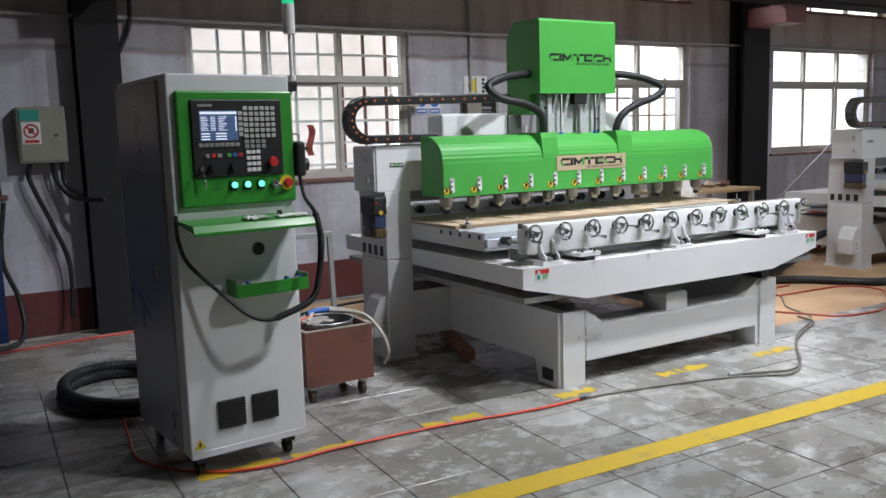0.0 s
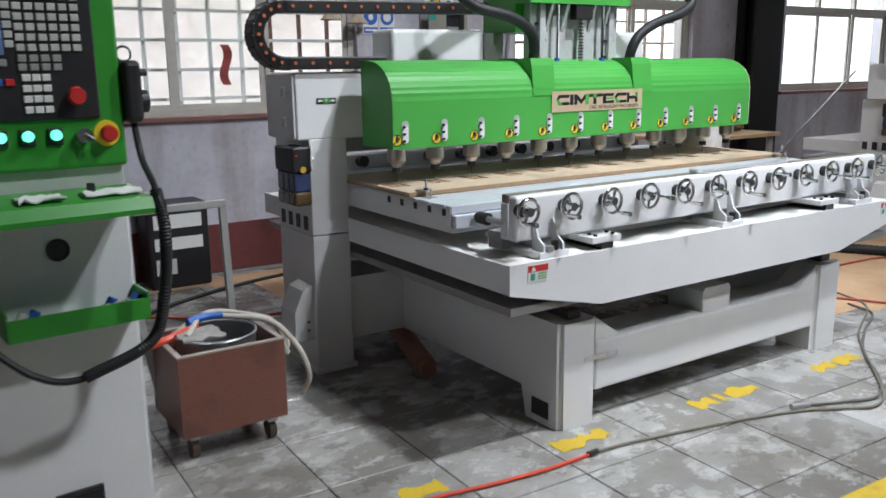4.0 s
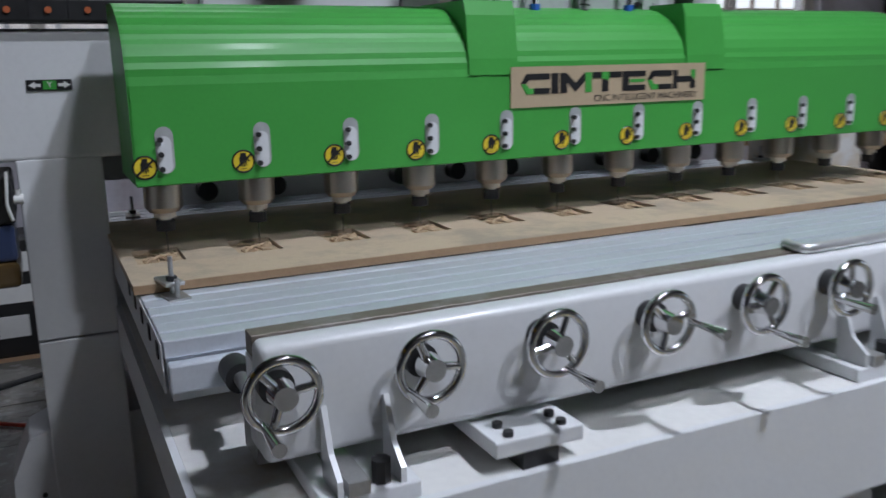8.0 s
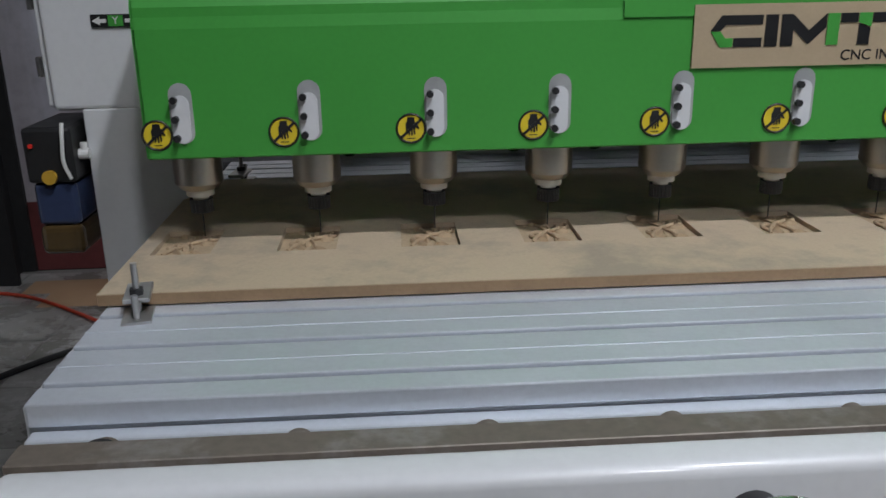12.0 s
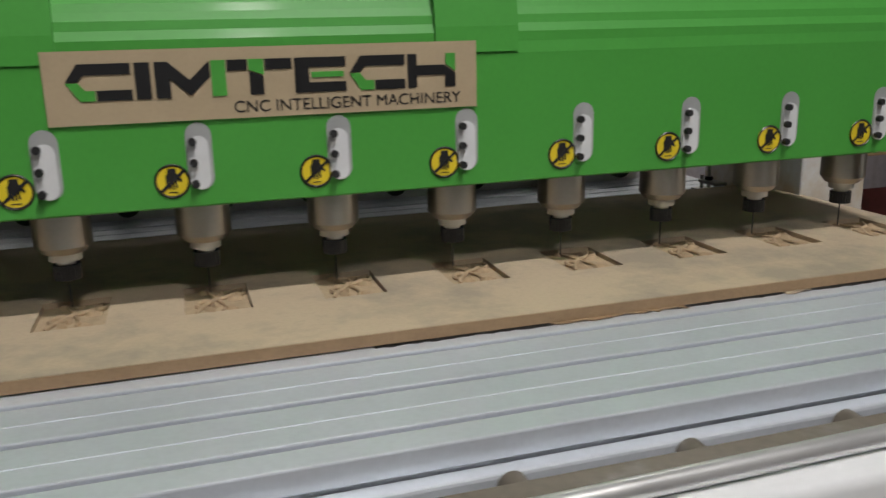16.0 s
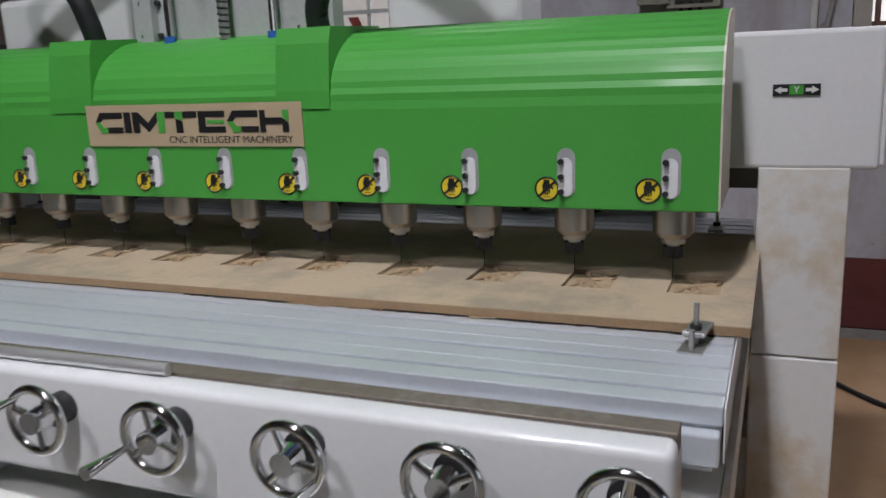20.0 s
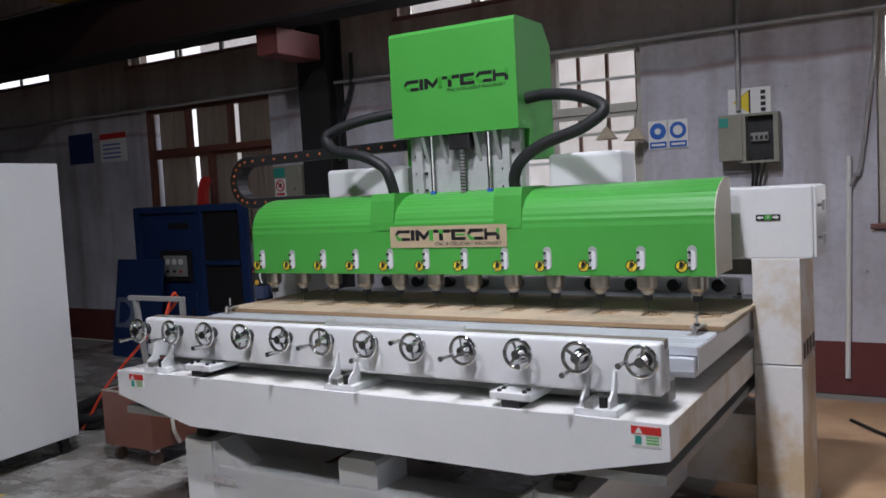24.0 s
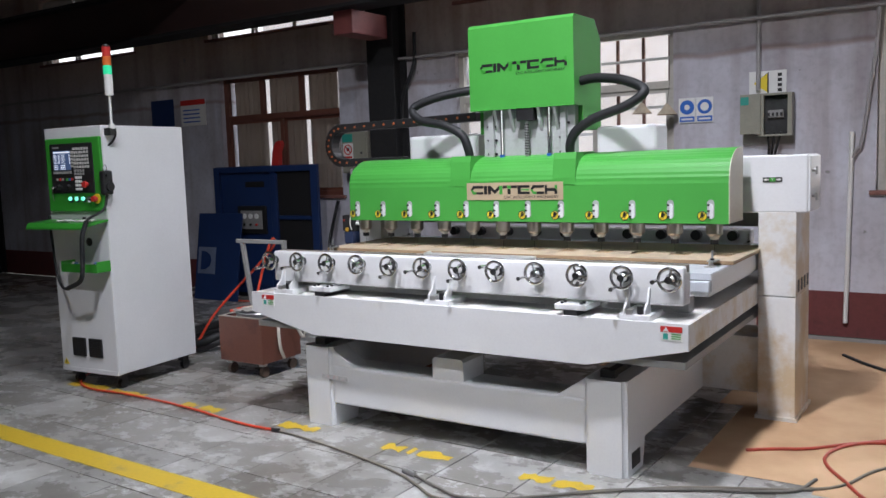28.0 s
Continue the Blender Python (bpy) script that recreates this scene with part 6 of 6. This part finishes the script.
o = part("panel_sheet", lean, NAVY, bp)
part("emblem", box(B(), -0.30, -0.03, -0.013, -0.01, 0.28, 0.57), mat("faded_emblem", (0.16, 0.20, 0.30), 0.6, var=0.2), o)
part("emblem_mark", prism(B(), [(-0.25, 0.32), (-0.25, 0.53), (-0.17, 0.52), (-0.11, 0.48), (-0.09, 0.425), (-0.11, 0.37), (-0.17, 0.33)], "y", -0.016, -0.013), NAVY, o)
bp.matrix_basis = pose(-4.73, 1.95, 0.0, -9, 0, 0)
b = prism(B(), [(-0.05, 0), (0.05, 0), (0.06, 0.14), (0.10, 0.22), (0.08, 0.26), (0.02, 0.24), (-0.02, 0.16)], "y", -0.03, 0.03)
b.transform(pose(-4.15, 2.39, 1.425))
solid("red_horn", b, RED, "red bent plastic part on top of the blue machine", "part")

# workbench at the right
wb = thing("workbench", "wooden topped workbench with steel legs and a shelf", "workbench")
part("bench_top", box(B(), 2.2, 3.35, 1.2, 1.85, 0.80, 0.83, 0.003), WOOD, wb)
part("bench_shelf", box(B(), 2.25, 3.3, 1.25, 1.8, 0.22, 0.24), WOOD, wb)
for x in (2.25, 3.28):
    for y in (1.25, 1.8):
        part("leg", box(B(), x - 0.02, x + 0.02, y - 0.02, y + 0.02, 0, 0.80), GREY, wb)
random.seed(3)
for k in range(5):
    x = 2.35 + k * 0.2
    b = B()
    bmesh.ops.create_icosphere(b, subdivisions=2, radius=1)
    for v in b.verts:
        s = 1 + 0.35 * noise.noise(v.co * 2 + Vector((k * 5, 0, 0)))
        v.co = Vector((x + v.co.x * 0.08 * s, 1.5 + v.co.y * 0.07 * s, 0.83 + max(0, 0.035 * (1 + v.co.z) * s)))
    solid("wood_scrap", b, MDF if k % 2 else BROWN, "heap of carved wood scraps on the bench", "scrap", group="bench scraps")
solid("steel_rod", cyl(B(), (2.7, 1.4, 0.83), (2.71, 1.4, 1.0), 0.008, seg=10), STEEL, "upright steel rod on the bench", "rod")
fx = thing("fire_extinguisher", "small red fire extinguisher by the wall", "extinguisher")
part("bottle", cyl(cyl(B(), (4.95, 1.7, 0.0), (4.95, 1.7, 0.42), 0.075, seg=24), (4.95, 1.7, 0.42), (4.95, 1.7, 0.48), 0.075, 0.02, seg=24), RED, fx, "", True)
part("valve", cyl(B(), (4.95, 1.7, 0.48), (4.95, 1.7, 0.55), 0.018, seg=12), BLACK, fx)
ob = cyl(B(), (4.15, 2.25, 0.0), (6.5, 2.455, 1.30), 0.012, seg=10)
solid("leaning_rod", ob, CONDUIT, "thin rod slanting along the wall", "rod", soft=True)

SILL_BEFORE = set(bpy.data.objects)
# hats and cloth at the window
STRAW = mat("straw", (0.50, 0.42, 0.31), 0.8, var=0.12, scale=30)
for x, zz in ((-0.15, 1.74), (0.06, 1.72)):
    hat = thing("straw_hat", "pale conical straw hat hanging inside the window", "hat", group="straw hats")
    part("hat_cone", cyl(B(), (x, 2.32, zz), (x, 2.32, zz + 0.085), 0.078, 0.012, seg=26), STRAW, hat, "", True)
    part("hat_brim", torus(B(), (x, 2.32, zz), (0, 0, 1), 0.077, 0.004, 26, 6), STRAW, hat)
    part("hat_cord", hose(B(), [(x, 2.32, zz + 0.083), (x + 0.004, 2.345, 1.9), (x + 0.006, 2.374, 1.985)], 0.002, 4, 5), RUBBER, hat)
cl = B()
bmesh.ops.create_grid(cl, x_segments=4, y_segments=12, size=0.5)
for v in cl.verts:
    v.co = Vector((-0.915 + v.co.x * 0.06 + 0.02 * math.sin(v.co.y * 7), 2.425 + 0.01 * math.sin(v.co.y * 11), 1.43 + v.co.y * 0.27))
r = bmesh.ops.extrude_face_region(cl, geom=list(cl.faces))
for v in r["geom"]:
    if isinstance(v, bmesh.types.BMVert):
        v.co.y += 0.006
solid("red_cloth", cl, mat("faded_red_cloth", (0.34, 0.07, 0.06), 0.85, var=0.15, scale=30), "red cloth strip hanging at the window", "cloth", soft=True)

for o in set(bpy.data.objects) - SILL_BEFORE:
    if o.parent is None:
        o.location.y += WALLY - 2.39

# crane girder
gd = thing("crane_girder", "yellow overhead crane girder under the roof", "crane")
part("girder_web", box(B(), -4.9, -4.4, -9.0, 1.95, 3.35, 3.85), CRANEYELLOW, gd)
part("girder_flange", box(B(), -5.0, -4.3, -9.0, 1.95, 3.32, 3.35), CRANEYELLOW, gd)

# second machine, seen in part
second = copy_thing(cnc, pose(5.34, 0.20, 0))
second["label"] = "second white CNC router still without its green covers"
for o in list(second.children):
    if o.name.split(".")[0] in ("spindle_cover", "spindle", "head_box", "corrugated_hose", "z_plate", "motor_cover", "terminal_box"):
        for q in list(o.children_recursive) + [o]:
            bpy.data.objects.remove(q)

# ---- floor dust, paint and tiles ----


def dust_mat():
    m = bpy.data.materials.new("wood_dust")
    m.use_nodes = True
    nt = m.node_tree
    b = nt.nodes["Principled BSDF"]
    geo = nt.nodes.new("ShaderNodeNewGeometry")
    n1 = nt.nodes.new("ShaderNodeTexNoise")
    n1.inputs["Scale"].default_value, n1.inputs["Detail"].default_value = 1.6, 6.0
    nt.links.new(geo.outputs["Position"], n1.inputs["Vector"])
    r = nt.nodes.new("ShaderNodeValToRGB")
    r.color_ramp.elements[0].position, r.color_ramp.elements[1].position = 0.35, 0.65
    r.color_ramp.elements[0].color, r.color_ramp.elements[1].color = (0.40, 0.245, 0.13, 1), (0.62, 0.42, 0.25, 1)
    nt.links.new(n1.outputs["Fac"], r.inputs[0])
    nt.links.new(r.outputs[0], b.inputs["Base Color"])
    b.inputs["Roughness"].default_value = 0.9
    return m


dm = B()
nx, ny = 90, 36
grid = {}
for i in range(nx + 1):
    for j in range(ny + 1):
        x, y = -2.6 + 12.0 * i / nx, -0.75 + 3.13 * j / ny
        e = noise.noise(Vector((x * 1.3, y * 1.3, 3.0))) * 0.5
        inside = min((x - 0.98) * 1.2 + e, (y + 0.62) * 2.0 + e) if x > 0.6 else -1
        inside = max(inside, (y - (1.0 if x > -1.1 else 2.1)) * 1.2 + e)
        inside = min(inside, 9.3 - x, x + 2.5, 10.0 if y < 2.3 else (2.4 - y) * 30)
        grid[i, j] = (x, y, inside)
verts = {}
for i in range(nx):
    for j in range(ny):
        q = [(i, j), (i + 1, j), (i + 1, j + 1), (i, j + 1)]
        if all(grid[k][2] > 0 for k in q):
            fv = []
            for k in q:
                if k not in verts:
                    verts[k] = dm.verts.new((grid[k][0], grid[k][1], 0.0025 + 0.002 * noise.noise(Vector((grid[k][0] * 6, grid[k][1] * 6, 0)))))
                fv.append(verts[k])
            dm.faces.new(fv)
solid("sawdust", dm, dust_mat(), "thin layer of tan sawdust over the floor", "sawdust", kind="stuff")

FLOORTURN = radians(-1.8)
lm = Matrix.Rotation(FLOORTURN, 4, "Z")
YPAINT = mat("worn_yellow_paint", (0.60, 0.42, 0.03), 0.5, var=0.12, scale=7, bscale=60, second=(0.36, 0.27, 0.08), amount=0.46)
ln = box(B(), -8.0, 8.0, -1.92, -1.78, 0.0005, 0.0025)
ln.transform(lm)
solid("floor_line", ln, YPAINT, "yellow painted line on the floor", "line", kind="structure")
random.seed(21)
for x0, x1, y in ((-2.95, -2.2, -0.93), (-1.83, -1.5, -0.94), (-1.02, -0.72, -0.955), (-0.27, 0.16, -0.985), (0.52, 0.86, -1.02)):
    b = B()
    n = 14
    up = [b.verts.new((x0 + (x1 - x0) * k / n, y + 0.035 + random.uniform(-0.02, 0.02), 0.002)) for k in range(n + 1)]
    dn = [b.verts.new((x0 + (x1 - x0) * k / n, y - 0.035 + random.uniform(-0.02, 0.02), 0.002)) for k in range(n + 1)]
    for k in range(n):
        if random.random() > 0.12:
            b.faces.new((dn[k], dn[k + 1], up[k + 1], up[k]))
    solid("paint_patch", b, YPAINT, "flaking remnant of an old yellow floor line", "paint mark", group="old paint patches", kind="structure")

TS = 0.402
tile_me = None
rest = B()
random.seed(5)
cells = []
for i in range(-34, 34):
    for j in range(-27, 8):
        c = lm @ Vector(((i + 0.5) * TS - 0.20, (j + 0.5) * TS + 0.01, 0))
        if X0 + 0.2 < c.x < X1 - 0.2 and Y0 + 0.2 < c.y < WALLY - 0.16:
            cells.append((abs(c.x + 0.6) + 1.5 * abs(c.y + 1.2), c))
cells.sort(key=lambda q: q[0])
for k, (_, c) in enumerate(cells):
    h = TS / 2 - 0.003
    if k < 300:
        if tile_me is None:
            t0 = part("tile", box(B(), -h, h, -h, h, -0.02, 0.0, 0.0015, 1), TILEMAT, floor)
            tile_me = t0.data
            o = t0
        else:
            o = new("tile", tile_me)
            o.parent = floor
        o.matrix_basis = Matrix.Translation((c.x, c.y, random.uniform(-0.0012, 0.0002))) @ lm @ Matrix.Rotation(random.uniform(-0.004, 0.004), 4, "Z")
    else:
        vs = [rest.verts.new(c + lm @ Vector((a * h, d * h, 0.0))) for a, d in ((-1, -1), (1, -1), (1, 1), (-1, 1))]
        rest.faces.new(vs)
tagged(part("far_tiles", rest, TILEMAT, floor), kind="stuff")
